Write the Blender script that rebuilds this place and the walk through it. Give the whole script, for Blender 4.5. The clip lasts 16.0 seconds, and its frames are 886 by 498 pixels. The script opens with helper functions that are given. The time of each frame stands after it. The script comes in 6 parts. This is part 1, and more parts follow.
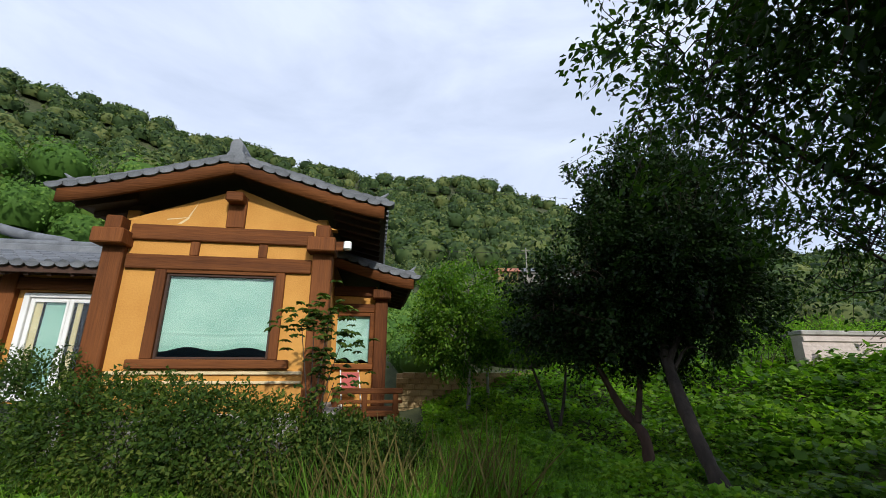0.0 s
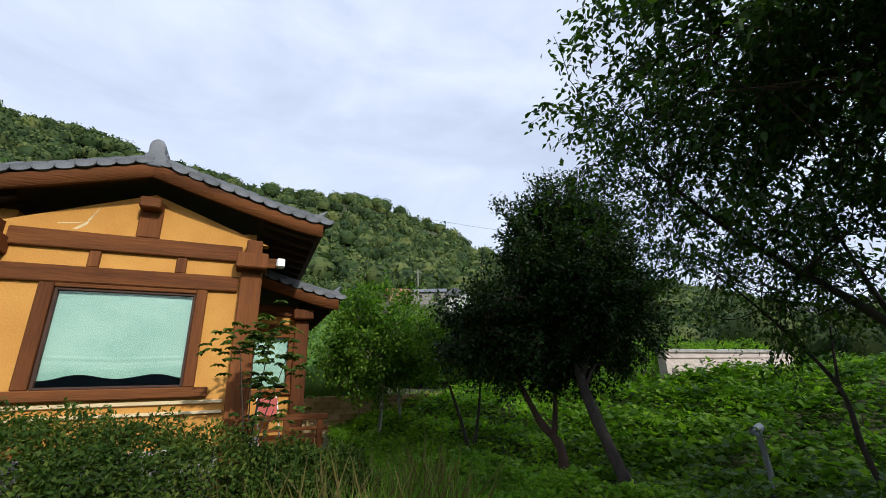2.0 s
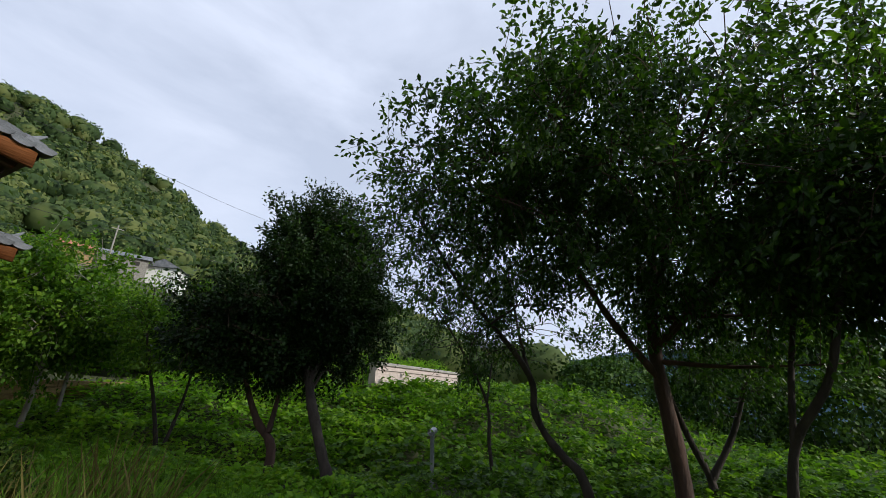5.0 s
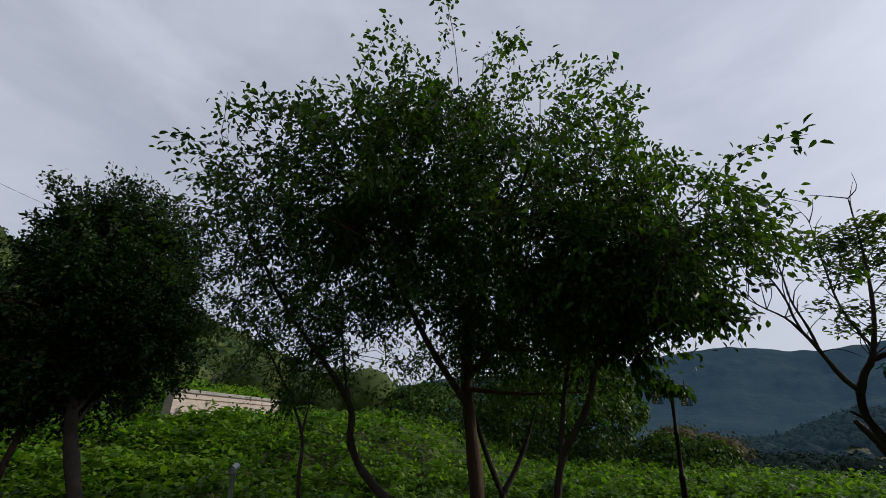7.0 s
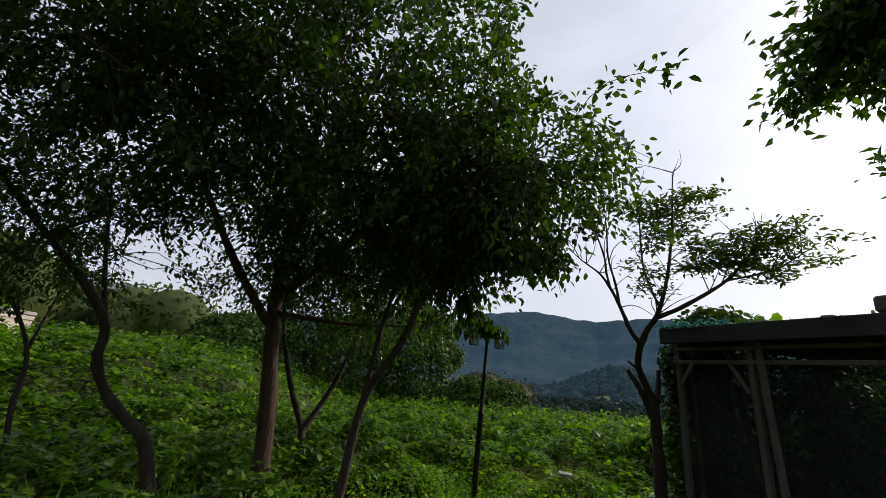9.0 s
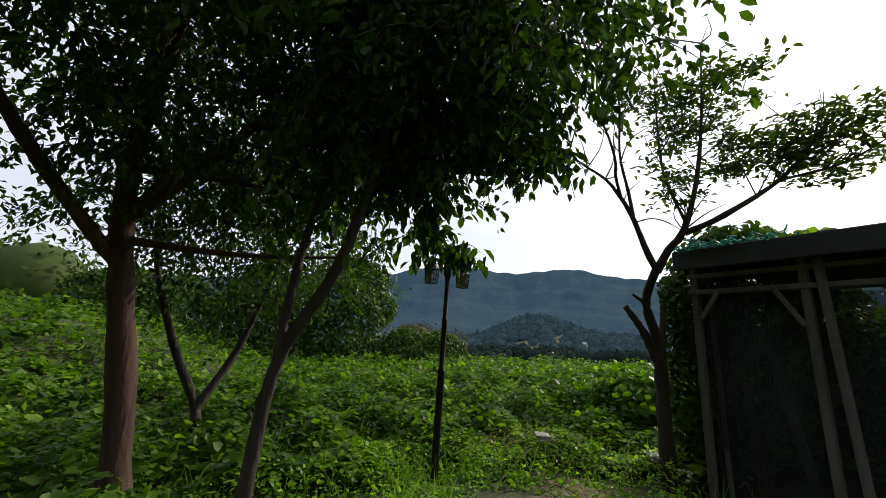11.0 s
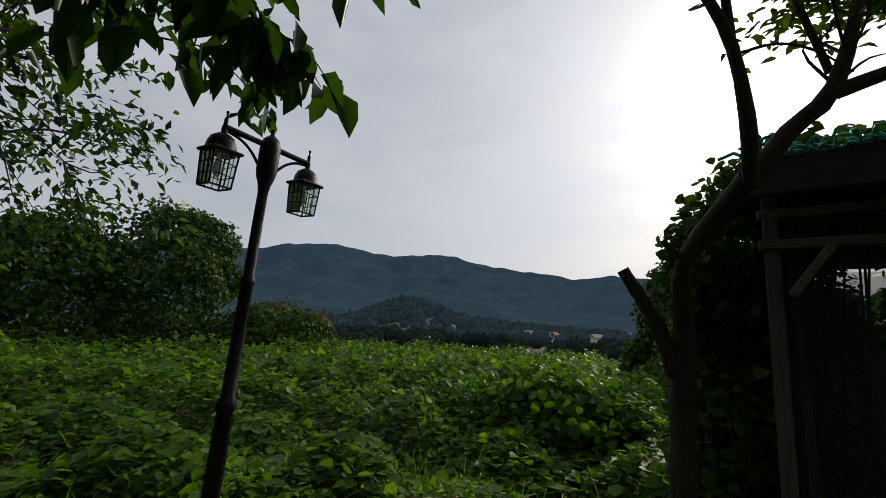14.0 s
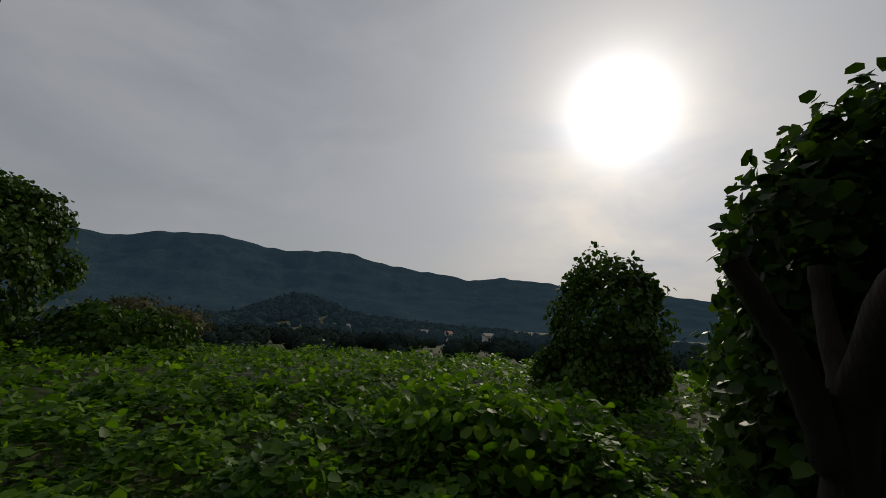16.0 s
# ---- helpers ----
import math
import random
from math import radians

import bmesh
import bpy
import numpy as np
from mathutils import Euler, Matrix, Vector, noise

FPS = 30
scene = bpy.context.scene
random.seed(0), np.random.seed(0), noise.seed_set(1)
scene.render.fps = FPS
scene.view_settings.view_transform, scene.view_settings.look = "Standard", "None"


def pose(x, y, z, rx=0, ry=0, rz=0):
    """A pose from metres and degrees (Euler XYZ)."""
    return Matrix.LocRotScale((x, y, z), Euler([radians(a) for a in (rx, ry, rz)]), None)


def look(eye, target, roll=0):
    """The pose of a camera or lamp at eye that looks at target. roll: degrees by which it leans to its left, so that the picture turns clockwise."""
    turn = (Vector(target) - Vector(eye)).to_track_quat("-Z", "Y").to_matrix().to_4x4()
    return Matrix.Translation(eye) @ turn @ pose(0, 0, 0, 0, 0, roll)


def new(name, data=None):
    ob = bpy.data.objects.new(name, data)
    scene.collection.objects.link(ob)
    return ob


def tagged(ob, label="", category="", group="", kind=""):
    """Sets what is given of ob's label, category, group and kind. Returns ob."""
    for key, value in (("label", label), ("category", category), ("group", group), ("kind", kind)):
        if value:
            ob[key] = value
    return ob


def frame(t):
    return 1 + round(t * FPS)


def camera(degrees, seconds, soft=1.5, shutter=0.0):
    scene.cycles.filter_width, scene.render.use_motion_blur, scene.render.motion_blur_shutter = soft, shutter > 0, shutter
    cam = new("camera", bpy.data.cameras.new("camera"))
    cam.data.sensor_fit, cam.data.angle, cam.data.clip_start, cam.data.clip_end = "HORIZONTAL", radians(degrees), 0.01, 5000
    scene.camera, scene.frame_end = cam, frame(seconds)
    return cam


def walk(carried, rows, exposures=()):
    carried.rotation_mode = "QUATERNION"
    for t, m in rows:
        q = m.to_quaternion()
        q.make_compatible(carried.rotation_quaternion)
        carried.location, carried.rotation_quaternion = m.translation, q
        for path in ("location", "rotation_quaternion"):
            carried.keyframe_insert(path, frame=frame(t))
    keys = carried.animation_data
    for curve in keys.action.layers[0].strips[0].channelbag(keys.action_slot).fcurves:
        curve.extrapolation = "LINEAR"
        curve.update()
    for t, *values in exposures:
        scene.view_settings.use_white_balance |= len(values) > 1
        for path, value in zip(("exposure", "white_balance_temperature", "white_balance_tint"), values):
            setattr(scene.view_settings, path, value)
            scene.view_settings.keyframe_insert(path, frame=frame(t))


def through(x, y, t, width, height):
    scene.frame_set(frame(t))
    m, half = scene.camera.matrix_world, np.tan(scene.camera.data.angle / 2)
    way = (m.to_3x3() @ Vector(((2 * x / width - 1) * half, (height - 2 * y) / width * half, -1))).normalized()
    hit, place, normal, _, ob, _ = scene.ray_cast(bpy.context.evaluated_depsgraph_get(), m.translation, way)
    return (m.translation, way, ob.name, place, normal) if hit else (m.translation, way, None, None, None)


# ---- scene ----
cam = camera(93.2, 16.0, 0.55)
METRES, EYE, TILT, LEAN, TURN = 8.5, 1.6, 0.0, 0.0, 0.0
ROWS = [
    (0.0, 0.0, 0.0, 0.0, -0.03, 15.75, -0.09),
    (0.5, -0.0247, 0.0022, 0.0041, -6.6, 15.73, 0.73),
    (1.0, -0.0492, -0.0001, 0.0022, -14.61, 16.8, -0.55),
    (1.5, -0.0742, -0.0065, 0.0015, -15.84, 17.86, -1.94),
    (2.0, -0.1028, -0.0158, 0.0002, -15.27, 18.24, 1.69),
    (2.5, -0.1258, -0.0354, -0.0002, -18.39, 17.93, -2.04),
    (3.0, -0.1418, -0.0503, 0.0005, -22.02, 18.06, -2.14),
    (3.5, -0.1543, -0.0404, -0.0008, -29.46, 18.19, 1.28),
    (4.0, -0.1679, -0.0341, 0.0018, -35.98, 17.99, 0.59),
    (4.5, -0.1827, -0.0358, 0.0013, -45.78, 17.83, -1.56),
    (7.0, -0.1837, -0.0526, 0.0054, -75.1, 22.76, -1.22),
    (7.5, -0.1743, -0.0599, 0.0025, -87.28, 20.76, -2.04),
    (8.0, -0.147, -0.069, 0.0009, -92.33, 19.61, -2.39),
    (8.5, -0.1201, -0.0737, -0.0025, -93.73, 16.64, -2.64),
    (9.0, -0.0763, -0.0718, -0.0037, -97.05, 16.51, -4.29),
    (9.5, -0.0262, -0.0697, -0.0078, -98.54, 15.22, -4.0),
    (10.0, 0.0217, -0.0621, -0.0078, -100.3, 13.39, -3.48),
    (12.5, 0.2682, -0.1155, -0.0192, -118.85, 9.13, -0.66),
    (13.0, 0.3116, -0.1352, -0.0178, -121.99, 8.83, -2.35),
    (13.5, 0.3537, -0.1607, -0.0156, -123.75, 9.02, -3.15),
    (14.0, 0.3936, -0.1925, -0.0126, -123.77, 9.11, -2.92),
    (14.5, 0.4353, -0.2188, -0.011, -129.17, 9.29, -2.25),
    (15.0, 0.4708, -0.2434, -0.0103, -130.83, 9.46, -2.35),
    (15.5, 0.5052, -0.2624, -0.0062, -132.77, 9.56, -2.35),
    (16.0, 0.5298, -0.2709, -0.002, -137.75, 9.7, -3.26),
]
EXPOSURES = [(0.0, 0.35, 6150, 8), (4.5, 0.32, 6250, 8), (7.0, -0.30, 6600, 9), (8.0, -0.12, 6800, 9), (9.0, 0.1, 6850, 9), (10.0, 0.42, 6950, 9), (12.5, 0.42, 7000, 9), (13.5, -0.08, 7000, 8), (14.5, -0.75, 7100, 6), (16.0, -1.18, 7200, 6)]
walk(cam, [(t, pose(0, 0, EYE, TILT, LEAN, TURN) @ pose(METRES * x, METRES * y, METRES * z, 90 + pitch, roll, yaw)) for t, x, y, z, yaw, pitch, roll in ROWS], EXPOSURES)

# ---- world and sun ----
SUN_AZ, SUN_EL = radians(160.7), radians(27.2)      # clockwise from +y
SUN_DIR = Vector((math.sin(SUN_AZ) * math.cos(SUN_EL), math.cos(SUN_AZ) * math.cos(SUN_EL), math.sin(SUN_EL)))


def nodes_of(tree):
    tree.nodes.clear()
    return tree.nodes, tree.links


def build_world():
    w = bpy.data.worlds.new("sky")
    scene.world = w
    w.use_nodes = True
    n, l = nodes_of(w.node_tree)
    out, bg = n.new("ShaderNodeOutputWorld"), n.new("ShaderNodeBackground")
    sky = n.new("ShaderNodeTexSky")
    sky.sky_type, sky.sun_disc = "NISHITA", False
    sky.sun_elevation, sky.sun_rotation = SUN_EL, SUN_AZ
    sky.air_density, sky.dust_density, sky.ozone_density = 1.0, 2.0, 1.2
    co = n.new("ShaderNodeTexCoord")
    scl = n.new("ShaderNodeVectorMath"); scl.operation = "MULTIPLY"; scl.inputs[1].default_value = (1.0, 1.0, 2.6)
    l.new(co.outputs["Generated"], scl.inputs[0])
    no = n.new("ShaderNodeTexNoise"); no.inputs["Scale"].default_value = 2.3; no.inputs["Detail"].default_value = 6; no.inputs["Roughness"].default_value = 0.55; no.inputs["Distortion"].default_value = 0.4
    l.new(scl.outputs[0], no.inputs["Vector"])
    ramp = n.new("ShaderNodeValToRGB")
    ramp.color_ramp.elements[0].position, ramp.color_ramp.elements[1].position = 0.36, 0.66
    ramp.color_ramp.elements[0].color, ramp.color_ramp.elements[1].color = (CLOUD_LO,) * 3 + (1,), (CLOUD_HI,) * 3 + (1,)
    l.new(no.outputs["Fac"], ramp.inputs[0])
    # thin veil of cloud, whiter and brighter round the sun
    dot = n.new("ShaderNodeVectorMath"); dot.operation = "DOT_PRODUCT"; dot.inputs[1].default_value = SUN_DIR
    nrm = n.new("ShaderNodeVectorMath"); nrm.operation = "NORMALIZE"
    l.new(co.outputs["Generated"], nrm.inputs[0]); l.new(nrm.outputs[0], dot.inputs[0])
    cl = n.new("ShaderNodeMath"); cl.operation = "MAXIMUM"; cl.inputs[1].default_value = 0.0
    l.new(dot.outputs["Value"], cl.inputs[0])
    total = None
    for power, gain in GLOW:
        p = n.new("ShaderNodeMath"); p.operation = "POWER"; p.inputs[1].default_value = power
        m = n.new("ShaderNodeMath"); m.operation = "MULTIPLY"; m.inputs[1].default_value = gain
        l.new(cl.outputs[0], p.inputs[0]); l.new(p.outputs[0], m.inputs[0])
        if total is None:
            total = m
        else:
            a = n.new("ShaderNodeMath"); a.operation = "ADD"
            l.new(total.outputs[0], a.inputs[0]); l.new(m.outputs[0], a.inputs[1]); total = a
    base = n.new("ShaderNodeMath"); base.operation = "ADD"; base.inputs[1].default_value = VEIL
    l.new(total.outputs[0], base.inputs[0])
    veil = n.new("ShaderNodeVectorMath"); veil.operation = "SCALE"; veil.inputs[0].default_value = VEIL_TINT
    l.new(base.outputs[0], veil.inputs["Scale"])
    mix = n.new("ShaderNodeMix"); mix.data_type = "RGBA"
    l.new(ramp.outputs["Color"], mix.inputs["Factor"])
    l.new(sky.outputs[0], mix.inputs["A"]); l.new(veil.outputs[0], mix.inputs["B"])
    l.new(mix.outputs["Result"], bg.inputs["Color"])
    bg.inputs["Strength"].default_value = SKY_STRENGTH
    l.new(bg.outputs[0], out.inputs[0])


SKY_STRENGTH, VEIL, VEIL_TINT = 0.10, 7.4, (0.91, 0.97, 1.16)
CLOUD_LO, CLOUD_HI = 0.68, 0.96
GLOW = ((3, 2.6), (20, 4.4), (240, 34.0))
build_world()
sun = new("sun", bpy.data.lights.new("sun", "SUN"))
sun.data.energy, sun.data.angle, sun.data.color = 2.7, radians(1.2), (1.0, 0.93, 0.82)
sun.matrix_world = look(SUN_DIR * 60, (0, 0, 0))


# ---- materials ----
def material(name, lo, hi, scale=6.0, rough=0.8, bump=0.2, bump_scale=40.0, metal=0.0, stretch=(1, 1, 1), spec=0.4, island=0.0, objrand=0.0, coord="Object"):
    m = bpy.data.materials.new(name)
    m.use_nodes = True
    n, l = nodes_of(m.node_tree)
    out, b = n.new("ShaderNodeOutputMaterial"), n.new("ShaderNodeBsdfPrincipled")
    l.new(b.outputs[0], out.inputs[0])
    co, mp = n.new("ShaderNodeTexCoord"), n.new("ShaderNodeMapping")
    mp.inputs["Scale"].default_value = stretch
    l.new(co.outputs[coord], mp.inputs[0])
    big, fine = n.new("ShaderNodeTexNoise"), n.new("ShaderNodeTexNoise")
    big.inputs["Scale"].default_value, big.inputs["Detail"].default_value = scale, 5
    fine.inputs["Scale"].default_value, fine.inputs["Detail"].default_value = bump_scale, 6
    l.new(mp.outputs[0], big.inputs[0]); l.new(mp.outputs[0], fine.inputs[0])
    fac = n.new("ShaderNodeMath"); fac.operation = "MULTIPLY_ADD"; fac.inputs[1].default_value = 0.45
    l.new(fine.outputs["Fac"], fac.inputs[0]); l.new(big.outputs["Fac"], fac.inputs[2])
    last = fac
    for amount, kind in ((island, "ShaderNodeNewGeometry"), (objrand, "ShaderNodeObjectInfo")):
        if amount:
            g = n.new(kind)
            a = n.new("ShaderNodeMath"); a.operation = "MULTIPLY_ADD"; a.inputs[1].default_value = amount
            l.new(g.outputs["Random Per Island" if island and kind.endswith("Geometry") else "Random"], a.inputs[0]); l.new(last.outputs[0], a.inputs[2])
            s = n.new("ShaderNodeMath"); s.operation = "SUBTRACT"; s.inputs[1].default_value = amount / 2
            l.new(a.outputs[0], s.inputs[0]); last = s
    ramp = n.new("ShaderNodeValToRGB")
    ramp.color_ramp.elements[0].position, ramp.color_ramp.elements[1].position = 0.45, 1.0
    ramp.color_ramp.elements[0].color, ramp.color_ramp.elements[1].color = (*lo, 1), (*hi, 1)
    l.new(last.outputs[0], ramp.inputs[0])
    l.new(ramp.outputs[0], b.inputs["Base Color"])
    rr = n.new("ShaderNodeMath"); rr.operation = "MULTIPLY_ADD"; rr.inputs[1].default_value, rr.inputs[2].default_value = 0.25, rough - 0.12
    l.new(fine.outputs["Fac"], rr.inputs[0]); l.new(rr.outputs[0], b.inputs["Roughness"])
    b.inputs["Metallic"].default_value, b.inputs["Specular IOR Level"].default_value = metal, spec
    if bump:
        bp = n.new("ShaderNodeBump"); bp.inputs["Strength"].default_value, bp.inputs["Distance"].default_value = bump, 0.02 if bump_scale > 2 else 4.0
        l.new(fine.outputs["Fac"], bp.inputs["Height"]); l.new(bp.outputs[0], b.inputs["Normal"])
    return m


def leaf_material(name, lo, mid, hi, through=0.35, rough=0.5, patch=0.9, gloss=0.08):
    """Leaves: each one its own green, light shining through."""
    m = bpy.data.materials.new(name)
    m.use_nodes = True
    n, l = nodes_of(m.node_tree)
    out, b, tr, mx = n.new("ShaderNodeOutputMaterial"), n.new("ShaderNodeBsdfPrincipled"), n.new("ShaderNodeBsdfTranslucent"), n.new("ShaderNodeMixShader")
    geo, co, no = n.new("ShaderNodeNewGeometry"), n.new("ShaderNodeTexCoord"), n.new("ShaderNodeTexNoise")
    no.inputs["Scale"].default_value = patch
    l.new(co.outputs["Object"], no.inputs[0])
    f = n.new("ShaderNodeMath"); f.operation = "MULTIPLY_ADD"; f.inputs[1].default_value = 0.6
    s = n.new("ShaderNodeMath"); s.operation = "MULTIPLY_ADD"; s.inputs[1].default_value, s.inputs[2].default_value = 0.9, -0.25
    l.new(no.outputs["Fac"], s.inputs[0]); l.new(geo.outputs["Random Per Island"], f.inputs[0]); l.new(s.outputs[0], f.inputs[2])
    ramp = n.new("ShaderNodeValToRGB")
    ramp.color_ramp.elements[0].position, ramp.color_ramp.elements[1].position = 0.1, 0.95
    ramp.color_ramp.elements[0].color, ramp.color_ramp.elements[1].color = (*lo, 1), (*hi, 1)
    e = ramp.color_ramp.elements.new(0.55); e.color = (*mid, 1)
    l.new(f.outputs[0], ramp.inputs[0])
    l.new(ramp.outputs[0], b.inputs["Base Color"])
    b.inputs["Roughness"].default_value, b.inputs["Specular IOR Level"].default_value = rough, gloss
    tint = n.new("ShaderNodeMix"); tint.data_type, tint.blend_type = "RGBA", "MULTIPLY"
    tint.inputs["Factor"].default_value = 1.0; tint.inputs["B"].default_value = (1.5, 1.65, 0.45, 1)
    l.new(ramp.outputs[0], tint.inputs["A"]); l.new(tint.outputs["Result"], tr.inputs["Color"])
    mx.inputs[0].default_value = through
    l.new(b.outputs[0], mx.inputs[1]); l.new(tr.outputs[0], mx.inputs[2]); l.new(mx.outputs[0], out.inputs[0])
    return m


def glass_material(name, tint=(0.9, 0.95, 0.93), rough=0.02):
    m = bpy.data.materials.new(name)
    m.use_nodes = True
    n, l = nodes_of(m.node_tree)
    out, t, g, mx, f = n.new("ShaderNodeOutputMaterial"), n.new("ShaderNodeBsdfTransparent"), n.new("ShaderNodeBsdfGlossy"), n.new("ShaderNodeMixShader"), n.new("ShaderNodeFresnel")
    t.inputs[0].default_value = (*tint, 1); g.inputs["Roughness"].default_value = rough; f.inputs[0].default_value = 1.5
    l.new(f.outputs[0], mx.inputs[0]); l.new(t.outputs[0], mx.inputs[1]); l.new(g.outputs[0], mx.inputs[2]); l.new(mx.outputs[0], out.inputs[0])
    return m


LEAF_DARK = leaf_material("leaf_dark", (0.012, 0.030, 0.006), (0.026, 0.064, 0.011), (0.065, 0.125, 0.02), 0.3, 0.5)
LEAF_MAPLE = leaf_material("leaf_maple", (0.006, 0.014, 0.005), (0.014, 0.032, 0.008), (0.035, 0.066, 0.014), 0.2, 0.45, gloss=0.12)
LEAF_MAIN = leaf_material("leaf_glossy", (0.012, 0.028, 0.007), (0.028, 0.064, 0.011), (0.07, 0.13, 0.02), 0.5, 0.34, gloss=0.2)
LEAF_BRIGHT = leaf_material("leaf_bright", (0.06, 0.14, 0.012), (0.15, 0.30, 0.024), (0.28, 0.42, 0.05), 0.5, 0.45, gloss=0.2)
LEAF_VINE = leaf_material("leaf_vine", (0.024, 0.062, 0.008), (0.072, 0.155, 0.015), (0.20, 0.31, 0.04), 0.48, 0.45, gloss=0.14)
LEAF_HEDGE = leaf_material("leaf_hedge", (0.016, 0.036, 0.008), (0.048, 0.088, 0.015), (0.15, 0.18, 0.035), 0.36)
LEAF_THICKET = leaf_material("leaf_thicket", (0.016, 0.035, 0.01), (0.04, 0.085, 0.016), (0.10, 0.16, 0.03), 0.25, 0.45)
LEAF_HILL = leaf_material("leaf_hill", (0.016, 0.032, 0.012), (0.055, 0.09, 0.03), (0.17, 0.19, 0.06), 0.25, 0.6, 0.16)
LEAF_HILL_BRIGHT = leaf_material("leaf_hill_bright", (0.045, 0.10, 0.02), (0.085, 0.165, 0.03), (0.15, 0.23, 0.045), 0.25, 0.65, 0.3)
# valley foliage: greens greyed towards blue, distance haze mixed into the colour
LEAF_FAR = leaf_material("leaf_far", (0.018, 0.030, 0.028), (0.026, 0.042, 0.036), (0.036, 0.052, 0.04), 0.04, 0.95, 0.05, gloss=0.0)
LEAF_HAZE = leaf_material("leaf_haze_glow", (0.022, 0.034, 0.032), (0.03, 0.046, 0.042), (0.04, 0.056, 0.046), 0.04, 0.95, 0.05, gloss=0.0)
# blue emission on the farther trees adds more painted haze
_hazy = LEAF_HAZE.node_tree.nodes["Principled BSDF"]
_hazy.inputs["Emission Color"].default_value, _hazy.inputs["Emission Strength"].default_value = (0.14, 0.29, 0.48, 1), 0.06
LEAF_BROWN = leaf_material("leaf_brownish", (0.035, 0.035, 0.018), (0.06, 0.055, 0.025), (0.09, 0.075, 0.03), 0.2, 0.7)
GRASS = leaf_material("grass_blades", (0.06, 0.13, 0.018), (0.12, 0.24, 0.03), (0.22, 0.33, 0.055), 0.4)
STRAW = leaf_material("dry_stems", (0.07, 0.06, 0.02), (0.13, 0.11, 0.035), (0.18, 0.16, 0.06), 0.15)
BARK = material("bark", (0.014, 0.0105, 0.008), (0.058, 0.044, 0.034), 5, 0.9, 0.9, 26, stretch=(1, 1, 0.25))
BARK_PALE = material("bark_pale", (0.12, 0.115, 0.09), (0.34, 0.32, 0.27), 6, 0.9, 0.6, 22, stretch=(1, 1, 0.4))
BARK_RED = material("bark_reddish", (0.022, 0.012, 0.008), (0.085, 0.045, 0.03), 5, 0.85, 0.8, 24, stretch=(1, 1, 0.3))
SOIL = material("soil_and_moss", (0.02, 0.028, 0.01), (0.075, 0.085, 0.03), 1.3, 0.95, 0.7, 30)
EARTH = material("bare_earth", (0.07, 0.045, 0.03), (0.17, 0.11, 0.07), 4, 0.95, 0.7, 40)
WOOD = material("brown_painted_timber", (0.055, 0.018, 0.006), (0.21, 0.075, 0.021), 2.2, 0.72, 0.5, 34, stretch=(0.10, 1, 1.3), objrand=0.12, spec=0.15)
WOOD_UPRIGHT = material("brown_painted_post", (0.055, 0.018, 0.006), (0.20, 0.07, 0.02), 2.2, 0.72, 0.5, 34, stretch=(1.2, 1, 0.08), objrand=0.12, spec=0.15)
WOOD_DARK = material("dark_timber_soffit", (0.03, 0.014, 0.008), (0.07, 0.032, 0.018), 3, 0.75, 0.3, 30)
OCHRE = material("ochre_plaster", (0.42, 0.188, 0.036), (0.58, 0.30, 0.068), 1.3, 0.9, 0.3, 38)
CREAM = material("cream_trim", (0.55, 0.42, 0.22), (0.70, 0.56, 0.34), 4, 0.8, 0.1, 50)
TILE = material("grey_clay_tile", (0.055, 0.06, 0.066), (0.19, 0.20, 0.215), 2.2, 0.7, 0.35, 45, objrand=0.2)
CURTAIN = material("teal_film", (0.25, 0.42, 0.36), (0.40, 0.55, 0.48), 1.4, 0.45, 0.12, 7, stretch=(0.8, 1, 1.2))
WHITE = material("white_upvc", (0.68, 0.68, 0.66), (0.80, 0.80, 0.78), 3, 0.4, 0.05, 60)
# the darkness inside rooms, put into a near-black colour
INSIDE = material("painted_room_gloom", (0.02, 0.02, 0.018), (0.05, 0.045, 0.04), 2, 0.9, 0.0)
STONE = material("grey_stone", (0.16, 0.15, 0.13), (0.36, 0.34, 0.30), 4, 0.9, 0.6, 30, objrand=0.3)
BLOCK = material("weathered_block", (0.22, 0.145, 0.065), (0.42, 0.31, 0.16), 3, 0.95, 0.6, 24, objrand=0.35)
METAL = material("black_iron", (0.008, 0.008, 0.009), (0.025, 0.024, 0.023), 9, 0.5, 0.2, 60, metal=0.6)
GREY_METAL = material("galvanised_pipe", (0.22, 0.23, 0.24), (0.40, 0.41, 0.42), 6, 0.45, 0.1, 50, metal=0.3)
OLD_TIMBER = material("weathered_timber", (0.05, 0.047, 0.043), (0.145, 0.134, 0.12), 4, 0.9, 0.5, 30, stretch=(1, 1, 0.2), objrand=0.2)
TARP = material("black_sheet", (0.012, 0.014, 0.015), (0.038, 0.042, 0.042), 3, 0.75, 0.2, 18)
GREEN_NET = material("turquoise_netting", (0.02, 0.22, 0.16), (0.05, 0.42, 0.30), 12, 0.6, 0.3, 40)
PINK_WALL = material("pale_pink_block_wall", (0.38, 0.31, 0.27), (0.56, 0.48, 0.43), 2, 0.9, 0.25, 30)
ROOF_RED = material("red_roof", (0.28, 0.10, 0.06), (0.42, 0.17, 0.10), 2, 0.8, 0.2, 20)
WALL_WHITE = material("white_render", (0.55, 0.55, 0.52), (0.75, 0.75, 0.72), 1, 0.8, 0.05, 20)
RED_EARTH = material("cut_red_earth", (0.16, 0.075, 0.04), (0.28, 0.14, 0.075), 0.06, 0.95, 0.3, 1.0)
BULB = material("milky_bulb", (0.75, 0.75, 0.72), (0.85, 0.85, 0.82), 3, 0.3, 0.0)
